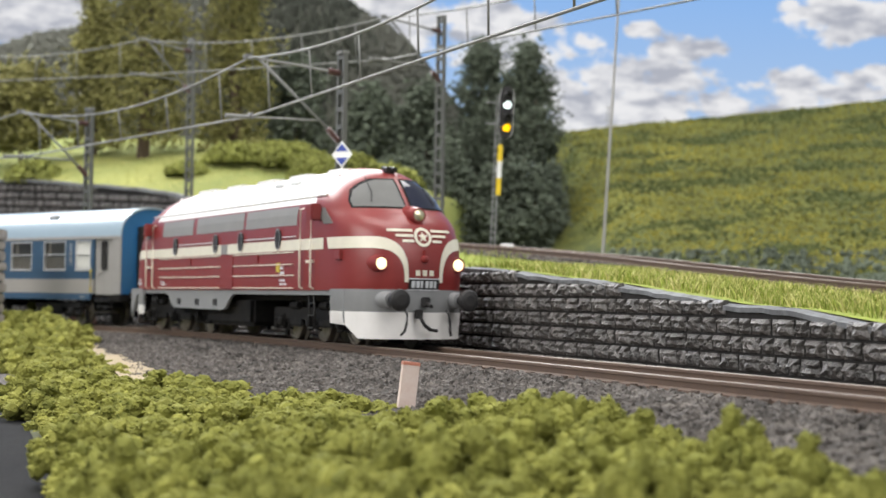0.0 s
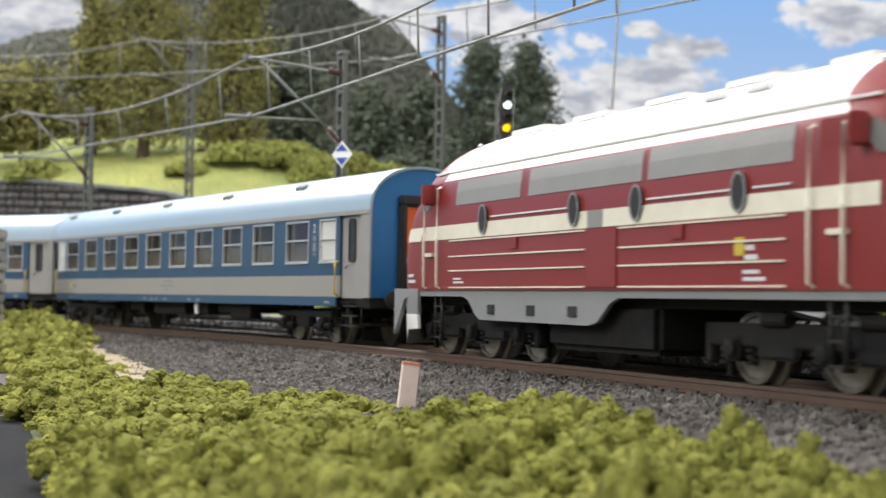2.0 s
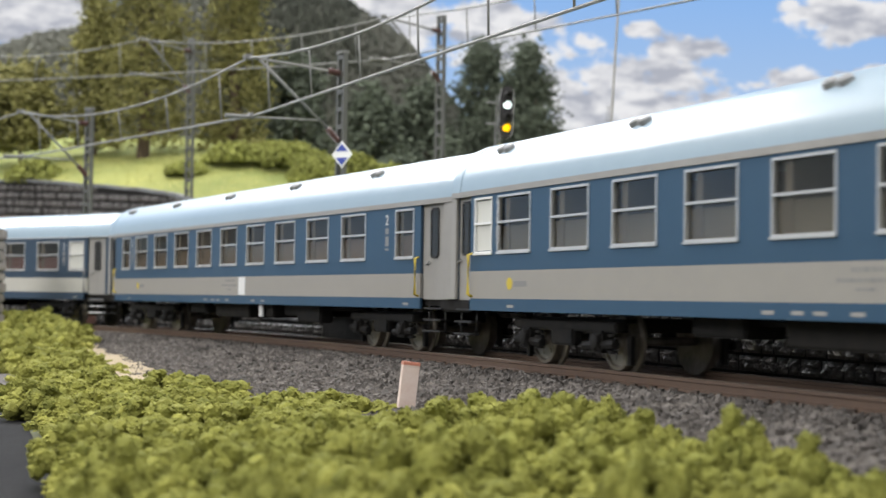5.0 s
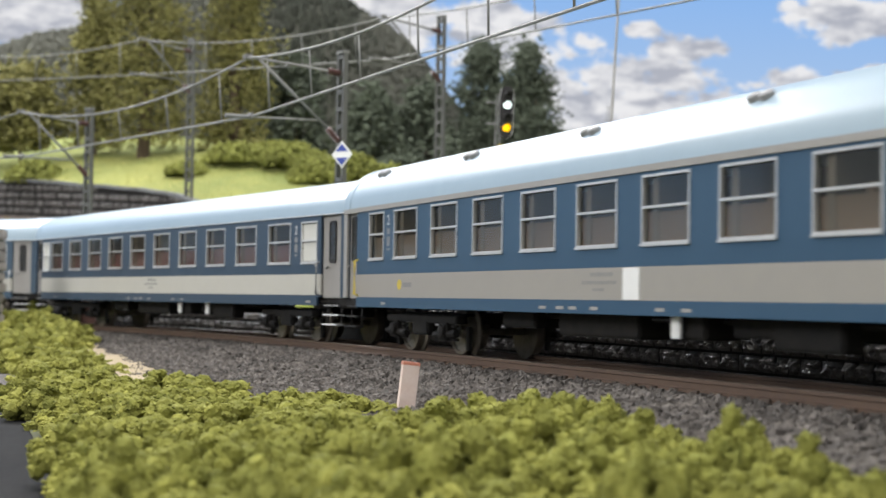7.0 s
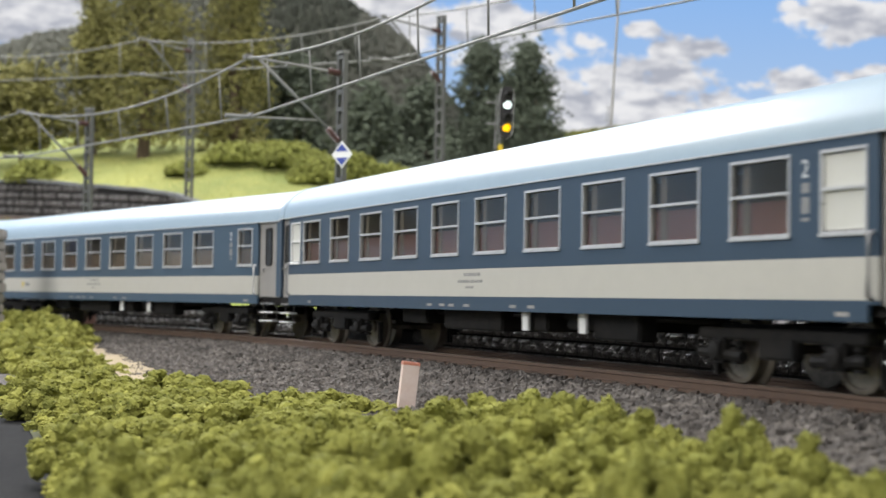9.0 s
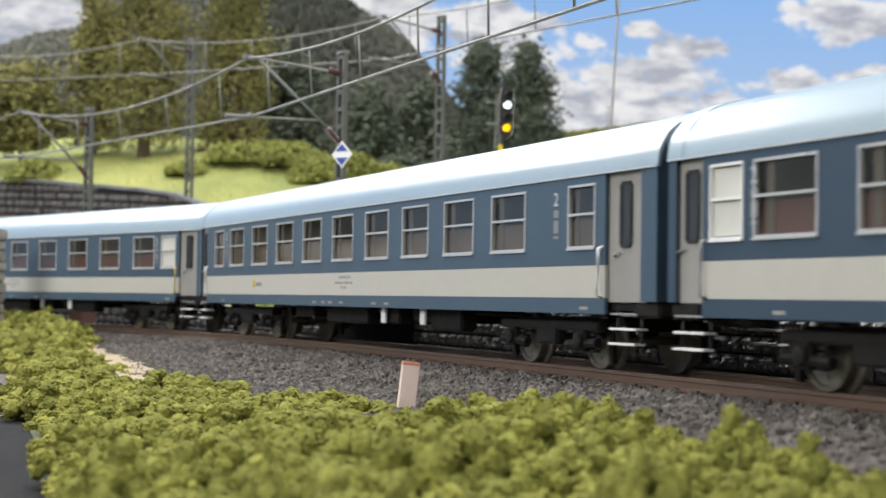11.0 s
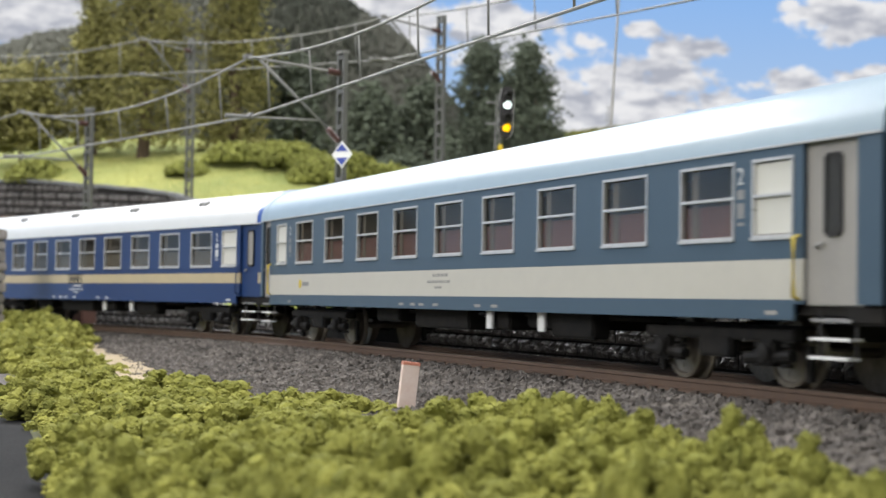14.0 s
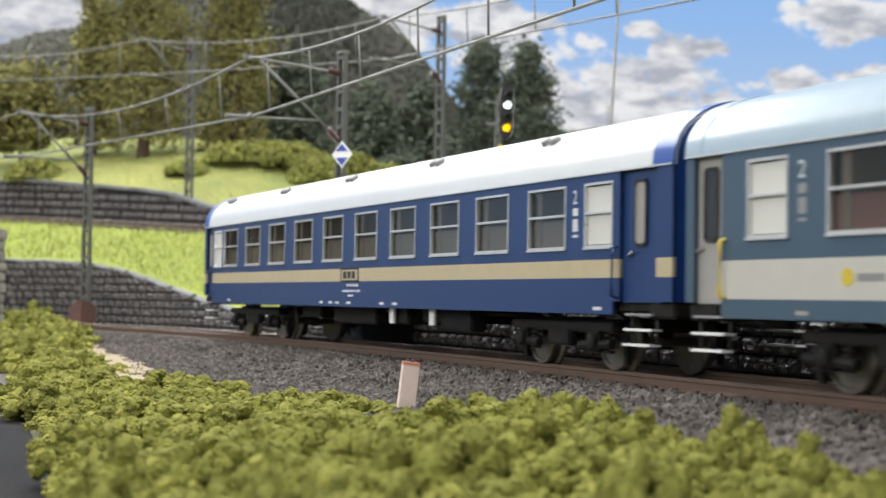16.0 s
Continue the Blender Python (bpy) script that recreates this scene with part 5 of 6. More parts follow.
# earth under the bushes
BUSH_EDGE = [(-250, 800, -7), (-165, 640, -7), (-122, 540, -6.5), (-112, 505, -7.2), (-84, 440, -9.0), (-68, 385, -10.0), (-52, 335, -10.0), (-22, 290, -9.8), (2, 245, -9.6), (22, 205, -9.6), (38, 172, -9.8), (56, 132, -10), (78, 70, -10)]
EDGE_Y = [p[1] for p in BUSH_EDGE][::-1]
EDGE_X = [p[0] for p in BUSH_EDGE][::-1]
EDGE_Z = [p[2] for p in BUSH_EDGE][::-1]
SLAB_Y = [p[1] for p in edge][::-1]
SLAB_X = [p[0] for p in edge][::-1]
rows = []
for y in np.arange(40, 800, 10.0):
    x1, z1 = float(np.interp(y, EDGE_Y, EDGE_X)), float(np.interp(y, EDGE_Y, EDGE_Z))
    x0 = float(np.interp(y, SLAB_Y, SLAB_X)) + 1
    rows.append([Vector((x0 + (x1 + 6 - x0) * k / 8, y, -14.4 + (z1 - 0.9 + 14.4) * min(1, k / 4))) for k in range(9)])
tagged(sheet("bush_ground", rows, M_SOIL), "dark green earth under the bushes", "ground", kind="structure")

rows = []
for y in np.arange(340, 560, 5.0):
    x1, z1 = float(np.interp(y, EDGE_Y, EDGE_X)), float(np.interp(y, EDGE_Y, EDGE_Z))
    wob = 3.5 * hmap(y, 2, 18)
    rows.append([Vector((x1 - 17 + 2.3 * k + wob * (k > 3), y, z1 + 1.0 + 1.1 * hmap(x1 + k * 2, y, 7) - 0.5 * max(0, k - 5))) for k in range(9)])
tagged(sheet("sand_strip", rows, M_SANDG), "pale yellow sand at the foot of the ballast", "sand", kind="structure")


def puff_mesh(seed):
    """A round knob of foam with a lumpy skin."""
    bm = bmesh.new()
    bmesh.ops.create_icosphere(bm, subdivisions=2, radius=1.0)
    bm.verts.index_update()
    for v in bm.verts:
        v.co *= 0.92 + 0.38 * noise.noise(v.co * 2.1 + Vector((seed * 3.7, seed, 0)))
    v = np.array([tuple(q.co) for q in bm.verts])
    f = np.array([[q.index for q in g.verts] for g in bm.faces])
    bm.free()
    return v, f


PUFFS = [puff_mesh(k) for k in range(6)]


def foam_bush(seed, R, H):
    """A foam bush: small knobs heaped on a low uneven dome, each covered with fine grains."""
    r = np.random.default_rng(seed)
    grain = [chip_mesh(150 + k) for k in range(6)]
    V, F, base = [], [], 0
    n = 70
    for k in range(n):
        u = (k + 0.5) / n
        phi = k * 2.39996 + r.uniform(-0.5, 0.5)
        rad = R * math.sqrt(u) * r.uniform(0.85, 1.1)
        x, y = rad * math.cos(phi), rad * math.sin(phi)
        heap = 0.85 + 0.85 * noise.noise(Vector((x / 3.6, y / 3.6, seed * 1.37)))
        z = H * math.sqrt(max(0.05, 1 - u * 0.95)) * heap * r.uniform(0.86, 1.12)
        c = np.array([x, y, z])
        pr = r.uniform(1.0, 2.2)
        v, f = PUFFS[int(r.integers(6))]
        V.append(v @ rand_rot(r).T * pr * np.array([1, 1, 1.3]) + c)
        F.append(f + base)
        base += len(v)
        for _ in range(int(7.5 * pr * pr)):
            d = r.normal(size=3)
            d[2] = abs(d[2]) * 0.85 + d[2] * 0.15
            d /= np.linalg.norm(d)
            v, f = grain[int(r.integers(6))]
            V.append(v @ rand_rot(r).T * r.uniform(0.24, 0.55) + c + d * pr * r.uniform(0.9, 1.22))
            F.append(f + base)
            base += len(v)
    v, f = pebble_mesh(9)
    V.append(v * np.array([R * 0.8, R * 0.8, H * 0.6]))
    F.append(f + base)
    me = bpy.data.meshes.new("foam_bush")
    me.from_pydata((np.vstack(V) * MM).tolist(), [], np.vstack(F).tolist())
    me.materials.append(M_FOAM)
    return me


BUSHES = [foam_bush(200 + k, 11.0, 7.5) for k in range(10)]
rb = np.random.default_rng(12)
y = 112.0
spots = []
while y < 640:
    x0, x1 = float(np.interp(y, SLAB_Y, SLAB_X)) + 5, float(np.interp(y, EDGE_Y, EDGE_X)) - float(np.interp(y, [200, 300, 350, 480, 560], [3, 8, 21, 26, 15]))
    x = x1 - rb.uniform(0, 3)
    while x > x0:
        spots.append((x, y + rb.uniform(-5, 5), x1 - x))
        x -= rb.uniform(9.5, 12.5)
    y += rb.uniform(9.5, 12.5)
for x, y, inn in spots:
    z1 = float(np.interp(y, EDGE_Y, EDGE_Z))
    base = z1 - 2.0 - 0.04 * inn
    top = float(np.interp(y, [110, 150, 200, 232, 262, 300, 350, 400, 440, 480, 540, 640], [-5.0, -4.4, -4.4, -5.8, -7.8, -8.0, -8.0, -8.0, -6.2, -2.8, 0.6, 2.5])) + inn * float(np.interp(y, [140, 200, 330, 460, 520], [-0.05, -0.075, -0.025, 0.0, 0.03])) + rb.uniform(-2.4, 2.2)
    ob = new("foam_bush", BUSHES[int(rb.integers(len(BUSHES)))])
    k = rb.uniform(0.9, 1.2) * float(np.interp(y, [110, 200, 300], [0.62, 0.82, 1.0]))
    kz = max(0.72 * k, (top - base) / 9.6)
    ob.matrix_basis = pose(x * MM, y * MM, (top - 8.2 * kz) * MM, 0, 0, rb.uniform(0, 360)) @ Matrix.Diagonal((k, k, kz, 1))
    tagged(ob, "bright green foam bush at the foot of the ballast", "bush", "foam bushes along the ballast")

# marker post
bm = bmesh.new()
box(bm, -1.55, 1.55, -1.1, 1.1, -2.5, 10.2, 0.15)
post = mesh_ob("marker_post", bm, M_POST)
post.location = (-6.6 * MM, 268 * MM, -9.3 * MM)
post.rotation_euler = (0, radians(6), radians(12))
tagged(post, "faded pinkish white marker post leaning in the ballast", "marker post")
bm = bmesh.new()
box(bm, -1.6, 1.6, -1.15, 1.15, 9.6, 10.3, 0.1)
part("post_tip", bm, M_POSTR, post, "faded red painted tip")

# portal pillar at the line's far bend, and brown foundations
bm = bmesh.new()
box(bm, -14, 0, -4, 6, -12, 35)
pil = tagged(mesh_ob("wall_portal", bm, M_MORTAR), "pale stone portal pillar beside the line", "wall", kind="structure")
pil.location = (-175.5 * MM, 575 * MM, 0)
rp = np.random.default_rng(33)
z = -8.0
while z < 36:
    h = rp.uniform(3.6, 4.8)
    bm = bmesh.new()
    box(bm, -14.5, 0.5 + rp.uniform(0.0, 1.2), -5.0 - rp.uniform(0, 0.6), 6.4, z, z + h - 0.5, 0.5)
    ob = part("stone", bm, M_PSTONE, pil)
    z += h
for s, n in ((-331, 30), (163, 20)):
    p = main_at(s, n)
    bm = bmesh.new()
    box(bm, -5.5, 5.5, -4.0, 4.0, -5, 7.5, 0.6)
    box(bm, -3.4, 3.4, -2.6, 2.6, 7.4, 9.2, 0.5)
    f = mesh_ob("mast_foundation", bm, M_BASE)
    f.location = (p.x * MM, p.y * MM, 0)
    f.rotation_euler = (0, 0, main_heading(s))
    tagged(f, "brown plastic mast foundation beside the main track", "foundation", "mast foundations")


# ---- catenary ----
def mast(base, h, heading, label, sign=False):
    """A lattice mast with its bracket; x runs along the track, the bracket reaches 36 mm to -y."""
    m = empty("catenary_mast", label, "catenary mast", "catenary masts")
    m.matrix_basis = pose(base.x * MM, base.y * MM, base.z * MM, 0, 0, math.degrees(heading))
    for e in (-1, 1):
        bm = bmesh.new()
        a, b = 2.7, 2.1
        loft(bm, [[Vector((e * w - 0.6, -0.8, z)), Vector((e * w + 0.6, -0.8, z)), Vector((e * w + 0.6, 0.8, z)), Vector((e * w - 0.6, 0.8, z))] for z, w in ((-8, a), (h, b))], True, True, False)
        part("mast_leg", bm, M_MAST, m, "grey channel leg")
    z = 4.0
    while z < h - 1:
        bm = bmesh.new()
        box(bm, -1.8, 1.8, -0.9, 0.9, z, z + 1.5)
        part("batten", bm, M_MAST, m)
        z += 6.2
    bm = bmesh.new()
    box(bm, -2.6, 2.6, -1.4, 1.4, h - 0.2, h + 0.9, 0.2)
    part("mast_cap", bm, M_ARM, m)
    top, low = h - 6.0, h - 31.0
    for zz, tilt in ((top - 1.0, 0), (low, 1)):
        bm = bmesh.new()
        p0, p1 = Vector((0, -1.2, zz)), Vector((0, -5.6, zz + 0.4 + tilt * 3.6))
        for k in range(5):
            a, b = p0.lerp(p1, k / 5), p0.lerp(p1, (k + 0.72) / 5)
            rod(bm, a, b, 1.15, 10)
            rod(bm, b, p0.lerp(p1, (k + 1) / 5), 0.8, 8)
        part("insulator", bm, M_INSUL, m, "brown ribbed insulator")
    bm = bmesh.new()
    tube(bm, [(0, -5.4, top - 0.7), (0, -20, top + 0.4), (0, -36, top + 1.3)], 0.55)
    part("top_tube", bm, M_ARM, m, "pale grey bracket tube")
    bm = bmesh.new()
    tube(bm, [(0, -5.4, low + 4.0), (0, -32, top + 1.0)], 0.55)
    part("strut", bm, M_ARM, m, "pale grey bracket strut")
    bm = bmesh.new()
    tube(bm, [(0, -8.5, low + 6.6), (0, -24, low + 6.2), (0, -36, low + 5.8)], 0.42)
    tube(bm, [(0, -34, low + 5.9), (0, -40, low + 5.7), (0, -44, low + 5.7)], 0.85)
    part("steady_arm", bm, M_ARM, m, "pale grey steady arm")
    bm = bmesh.new()
    box(bm, -1.1, 1.1, -37.6, -34.4, top + 0.4, top + 2.2, 0.3)
    disc(bm, (0, -34.6, low + 6.4), (1, 0, 0), [(-1, 1.0), (1, 1.0)], 10)
    part("clamp", bm, M_ARM, m)
    if sign:
        d = sign
        bm = bmesh.new()
        o = Vector((d[0], -2.4, d[1]))
        s = 4.1
        vs = [bm.verts.new(o + Vector(c) * s) for c in ((0, 0, -1.14), (1, 0, 0), (0, 0, 1.14), (-1, 0, 0))]
        f = bm.faces.new(vs)
        r = bmesh.ops.extrude_face_region(bm, geom=[f])
        for v in r["geom"]:
            if isinstance(v, bmesh.types.BMVert):
                v.co.y += 0.5
        bmesh.ops.recalc_face_normals(bm, faces=bm.faces[:])
        sg = part("diamond_sign", bm, M_WHITE, m, "blue and white diamond sign")
        bm = bmesh.new()
        for sz in (-1, 1):
            q = [bm.verts.new(o + Vector((x * s, -0.08, sz * z * s))) for x, z in ((-0.62, 0.27), (0.62, 0.27), (0, 0.95))]
            bm.faces.new(q if sz > 0 else q[::-1])
        part("sign_field", bm, M_SIGNB, sg, "blue triangle")
        sg.matrix_basis = Matrix.Translation(o * MM) @ Matrix.Rotation(radians(d[2]), 4, "Z") @ Matrix.Translation(-o * MM)
    return m


def wire(name, pts, r, label):
    bm = bmesh.new()
    tube(bm, pts, r, 6)
    return bm


def span(a_top, a_low, b_top, b_low, sag, n_drop, thing, r=0.42):
    """One span of overhead line: messenger, contact wire and droppers."""
    bm = bmesh.new()
    P = [a_top.lerp(b_top, t) + Vector((0, 0, -sag * 4 * t * (1 - t))) for t in np.linspace(0, 1, 25)]
    tube(bm, P, r * 0.95)
    part("messenger_wire", bm, M_ARM, thing)
    bm = bmesh.new()
    tube(bm, [a_low.lerp(b_low, t) for t in np.linspace(0, 1, 9)], r)
    part("contact_wire", bm, M_ARM, thing)
    for k in range(n_drop):
        t = (k + 0.5) / n_drop
        q = a_top.lerp(b_top, t) + Vector((0, 0, -sag * 4 * t * (1 - t)))
        bm = bmesh.new()
        rod(bm, q, a_low.lerp(b_low, t), r * 0.75, 6)
        part("dropper", bm, M_ARM, thing)


H = 99.0
main_masts = [(-136, (5.4, 62.6, 32)), (-338, None), (96, None), (-540, None)]
tips = []
for s, sign in main_masts:
    if s == 96:
        p = main_at(s, 0)
    else:
        mast(main_at(s, 36), H, main_heading(s), "grey lattice catenary mast beside the main track" + (" with blue diamond sign" if sign else ""), sign)
    tips.append((main_at(s, 0, H - 5.0), main_at(s, 1.5, H - 25.0)))
line = empty("overhead_line", "pale grey overhead line with droppers over the main track", "overhead wire")
mast(main_at(300, 36), H, main_heading(300), "grey lattice catenary mast beside the main track near the viewer")
far_tip = (main_at(300, 0, H - 5.0), main_at(300, 1.5, H - 25.0))
span(tips[0][0], tips[0][1], tips[1][0], tips[1][1], 8.5, 5, line)
span(tips[1][0], tips[1][1], tips[3][0], tips[3][1], 8.5, 5, line)
near_low = main_at(96, 2.0, H - 25.0)
near_top = main_at(96, 2.0, H - 2.5)
span(tips[0][0], tips[0][1], near_top, near_low, 8.0, 6, line)
span(near_top, near_low, far_tip[0], far_tip[1], 8.5, 5, line)

HU = 109.0
up_tips = []


def up_s_of(x, y):
    return float(UP_S[int(np.argmin(((UPC[:, :2] - (x, y)) ** 2).sum(1)))])


for x, y in ((-320, 935), (-172, 822), (-32, 683), (96, 430)):
    s = up_s_of(x, y)
    a, b = up_at(s), up_at(s + 4)
    hd = math.atan2(b.y - a.y, b.x - a.x)
    if x != 96:
        mast(up_at(s, 36, -3), HU + 3, hd, "grey lattice catenary mast beside the upper track")
    lift = 2 if x == 96 else 0
    up_tips.append((up_at(s, 0, HU - 5 + lift), up_at(s, 1, HU - 25 + lift)))
line2 = empty("overhead_line", "pale grey overhead line with droppers over the upper track", "overhead wire")
for k in range(3):
    span(*up_tips[k], *up_tips[k + 1], 6.0, 5, line2, 0.4)
s = up_s_of(200, 170)
a, b = up_at(s), up_at(s + 4)
mast(up_at(s, 36, -3), HU + 3, math.atan2(b.y - a.y, b.x - a.x), "grey lattice catenary mast beside the upper track near the viewer")
span(*up_tips[3], up_at(s, 0, HU - 5), up_at(s, 1, HU - 25), 6.0, 5, line2, 0.4)

# ---- colour light signal ----
sig = empty("railway_signal", "grey colour light signal with white and amber lights lit", "railway signal")
sb = Vector((23.5, 690, 38.5))
sig.matrix_basis = pose(sb.x * MM, sb.y * MM, sb.z * MM, 0, 1.8, 0)
for e in (-1.3, 1.3):
    bm = bmesh.new()
    box(bm, e * 0.75 - 0.28, e * 0.75 + 0.28, -0.35, 0.35, -8, 72)
    part("signal_leg", bm, M_GREY, sig, "grey lattice signal leg")
for z in np.arange(2, 72, 3.4):
    bm = bmesh.new()
    rod(bm, (-1.0, 0, z), (1.0, 0, z + 1.8), 0.2, 5)
    part("signal_lattice", bm, M_GREY, sig)
for z0, z1, m in ((24, 32, M_YSIG), (32, 40, M_WHITE), (40, 48, M_YSIG)):
    bm = bmesh.new()
    box(bm, 0.4, 2.6, -0.9, -0.55, z0, z1)
    part("band_plate", bm, m, sig, "yellow and white mast plate")
bm = bmesh.new()
prof = []
for z, w in ((51, 0.9), (53, 2.6), (55, 3.1), (72, 3.1), (74.5, 2.6), (76, 1.2)):
    prof.append([Vector((3.6 - w, -1.2, z)), Vector((3.6 + w, -1.2, z)), Vector((3.6 + w, 0.8, z)), Vector((3.6 - w, 0.8, z))])
loft(bm, prof, True, True, False)
head = part("signal_head", bm, M_BLACK, sig, "black signal head with grey rim")
bm = bmesh.new()
loft(bm, [[Vector((3.6 + (p[0].x - 3.6) * 1.14, 0.85, p[0].z)), Vector((3.6 + (p[1].x - 3.6) * 1.14, 0.85, p[0].z)), Vector((3.6 + (p[1].x - 3.6) * 1.14, 1.3, p[0].z)), Vector((3.6 + (p[0].x - 3.6) * 1.14, 1.3, p[0].z))] for p in prof], True, True, False)
part("head_rim", bm, M_LGREY, sig)
for z, m in ((71.2, M_BLACK), (67.0, M_SIGW), (60.6, M_BLACK), (56.2, M_SIGY)):
    bm = bmesh.new()
    disc(bm, (3.9, -1.2, z), (0.25, -1, -0.1), [(-0.3, 1.75), (0.9, 1.75), (1.1, 1.2), (1.2, 0.1)], 16)
    part("signal_lens", bm, m, head, "lit lens" if m is not M_BLACK else "")
    bm = bmesh.new()
    ring = [[Vector((3.9 + 2.1 * math.cos(t) + d * 0.9, -1.2 - d * 4.2, z + 2.1 * math.sin(t) - d * 0.2)) for t in np.linspace(radians(20), radians(160), 9)] for d in (0, 1)]
    loft(bm, ring, False, False, True)
    thicken(bm, 0.2)
    part("lens_hood", bm, M_BLACK, head)
for z in (58, 68):
    bm = bmesh.new()
    rod(bm, (-6, 0.4, z), (2, 0.4, z), 0.35, 6)
    part("signal_bracket", bm, M_GREY, sig)
bm = bmesh.new()
box(bm, -3, 3, -2, 2, -3.2, 1.6, 0.5)
bx = tagged(mesh_ob("relay_box", bm, M_LGREY), "small pale relay box beside the upper track", "relay box")
bx.location = (29.5 * MM, 668 * MM, 37.0 * MM)

# thin pale pole behind the upper track
bm = bmesh.new()
rod(bm, (0, 0, -12), (9.0, 0, 165), 0.75, 10, 0.35)
disc(bm, (0, 0, -6), (0, 0, 1), [(-4, 1.8), (4, 1.8), (5, 1.0)], 10)
pole = tagged(mesh_ob("slender_pole", bm, M_DOORGREY), "slender pale grey pole standing behind the upper track", "pole")
pole.location = (67.5 * MM, 620 * MM, 32 * MM)


# ---- trees ----
LEAF = [chip_mesh(70 + k) for k in range(4)]


def tree(x, y, z, h, rad, material, shape, seed, n, leaf, label, lean=0.0):
    r = np.random.default_rng(seed)
    t = empty("tree", label, "tree", "trees before the backdrop")
    t.location = (x * MM, y * MM, z * MM)
    bm = bmesh.new()
    P = [(math.sin(k * 1.3 + seed) * h * 0.008 * k, math.cos(k * 1.7 + seed) * h * 0.008 * k, h * 0.86 * k / 6 - 6 * (k == 0)) for k in range(7)]
    rings = [[Vector((px + math.cos(a) * rr, py + math.sin(a) * rr, pz)) for a in (2 * math.pi * j / 8 for j in range(8))] for (px, py, pz), rr in zip(P, np.linspace(h * 0.022, h * 0.004, 7))]
    loft(bm, rings, True, True, True)
    tips = []
    for k in range(40):
        u = r.uniform(0.12, 0.95)
        a = r.uniform(0, 2 * math.pi)
        rr = rad * shape(u) * r.uniform(0.55, 1.1)
        zz = h * u
        q = Vector((math.cos(a) * rr, math.sin(a) * rr, zz + rr * r.uniform(-0.15, 0.35)))
        rod(bm, (0, 0, zz - rr * 0.2), q, h * 0.006, 5, h * 0.002)
        tips.append(q)
    part("trunk", bm, M_BARK, t, "tapered trunk with limbs")
    V, F, base = [], [], 0
    for _ in range(n):
        if r.random() < 0.55:
            k_ = r.uniform(0.55, 1.08)
            c = np.array(tips[int(r.integers(len(tips)))]) * np.array([k_, k_, 1.0]) + r.normal(0, rad * 0.17, 3)
        else:
            u = r.uniform(0.06, 1.0)
            a = r.uniform(0, 2 * math.pi)
            rr = rad * shape(u) * math.sqrt(r.uniform(0.1, 1)) * (0.85 + 0.35 * noise.noise(Vector((u * 6, a * 1.5, seed))))
            c = np.array([math.cos(a) * rr, math.sin(a) * rr, h * u])
        c[2] = max(c[2], h * 0.04)
        v, f = LEAF[int(r.integers(4))]
        V.append((v @ rand_rot(r).T) * r.uniform(0.5, 1.15) * leaf * np.array([1, 1, 0.75]) + c)
        F.append(f + base)
        base += len(v)
    raw_ob("crown", np.vstack(V), np.vstack(F), material, t)
    return t


def cone(u):
    return (1 - u) ** 0.75 * 0.95 + 0.08 * math.sin(u * 34) * (1 - u)


def rounded(u):
    return max(0.04, (1 - u) ** 0.45 * (0.86 + 0.14 * min(1, u * 5)))


def oval(u):
    return max(0.05, math.sin(math.pi * min(1, 0.12 + u * 0.88)) ** 0.65)


for x, y, z, h, rad, mt, shp, sd, n, lf, lb in (
    (60, 1060, 24, 178, 33, M_LEAFD, rounded, 1, 12000, 1.7, "tall dark green poplar before the printed sky"),
    (27, 1085, 26, 184, 32, M_LEAFD, rounded, 2, 11000, 1.7, "tall dark green poplar before the printed sky"),
    (44, 1078, 24, 150, 30, M_LEAFD, rounded, 21, 7000, 1.7, "tall dark green poplar between two others"),
    (78, 1040, 22, 90, 17, M_LEAFD, rounded, 8, 3600, 1.7, "smaller dark green tree at the field's edge"),
    (-14, 1060, 28, 140, 30, M_LEAFD, oval, 3, 4500, 2.6, "dense dark green tree behind the upper track"),
    (48, 1000, 22, 84, 32, M_LEAFD, oval, 4, 3600, 2.3, "low dark green tree behind the signal"),
    (4, 1000, 24, 88, 32, M_LEAFD, oval, 14, 3600, 2.3, "low dark green tree behind the signal"),
    (-52, 1050, 40, 128, 32, M_LEAFD, oval, 5, 4000, 2.6, "dense dark green tree at the meadow's edge"),
    (-34, 985, 30, 78, 28, M_LEAFD, oval, 15, 3000, 2.4, "low dark green tree at the meadow's edge"),
    (-205, 985, 100, 215, 40, M_LEAFY, cone, 6, 11000, 1.6, "tall olive green spruce on the meadow"),
    (-146, 1010, 98, 215, 36, M_LEAFY, cone, 7, 11000, 1.6, "tall olive green spruce on the meadow"),
    (-292, 1000, 108, 62, 34, M_LEAFY, oval, 9, 3600, 2.2, "rounded olive tree at the meadow's crest"),
    (-244, 1010, 104, 150, 30, M_LEAFY, cone, 10, 3600, 2.2, "olive green spruce on the meadow"),
    (-108, 1040, 96, 92, 24, M_LEAFD, oval, 11, 3000, 2.6, "dark tree above the meadow"),
):
    tree(x, y, z, h, rad, mt, shp, sd, n, lf, lb)

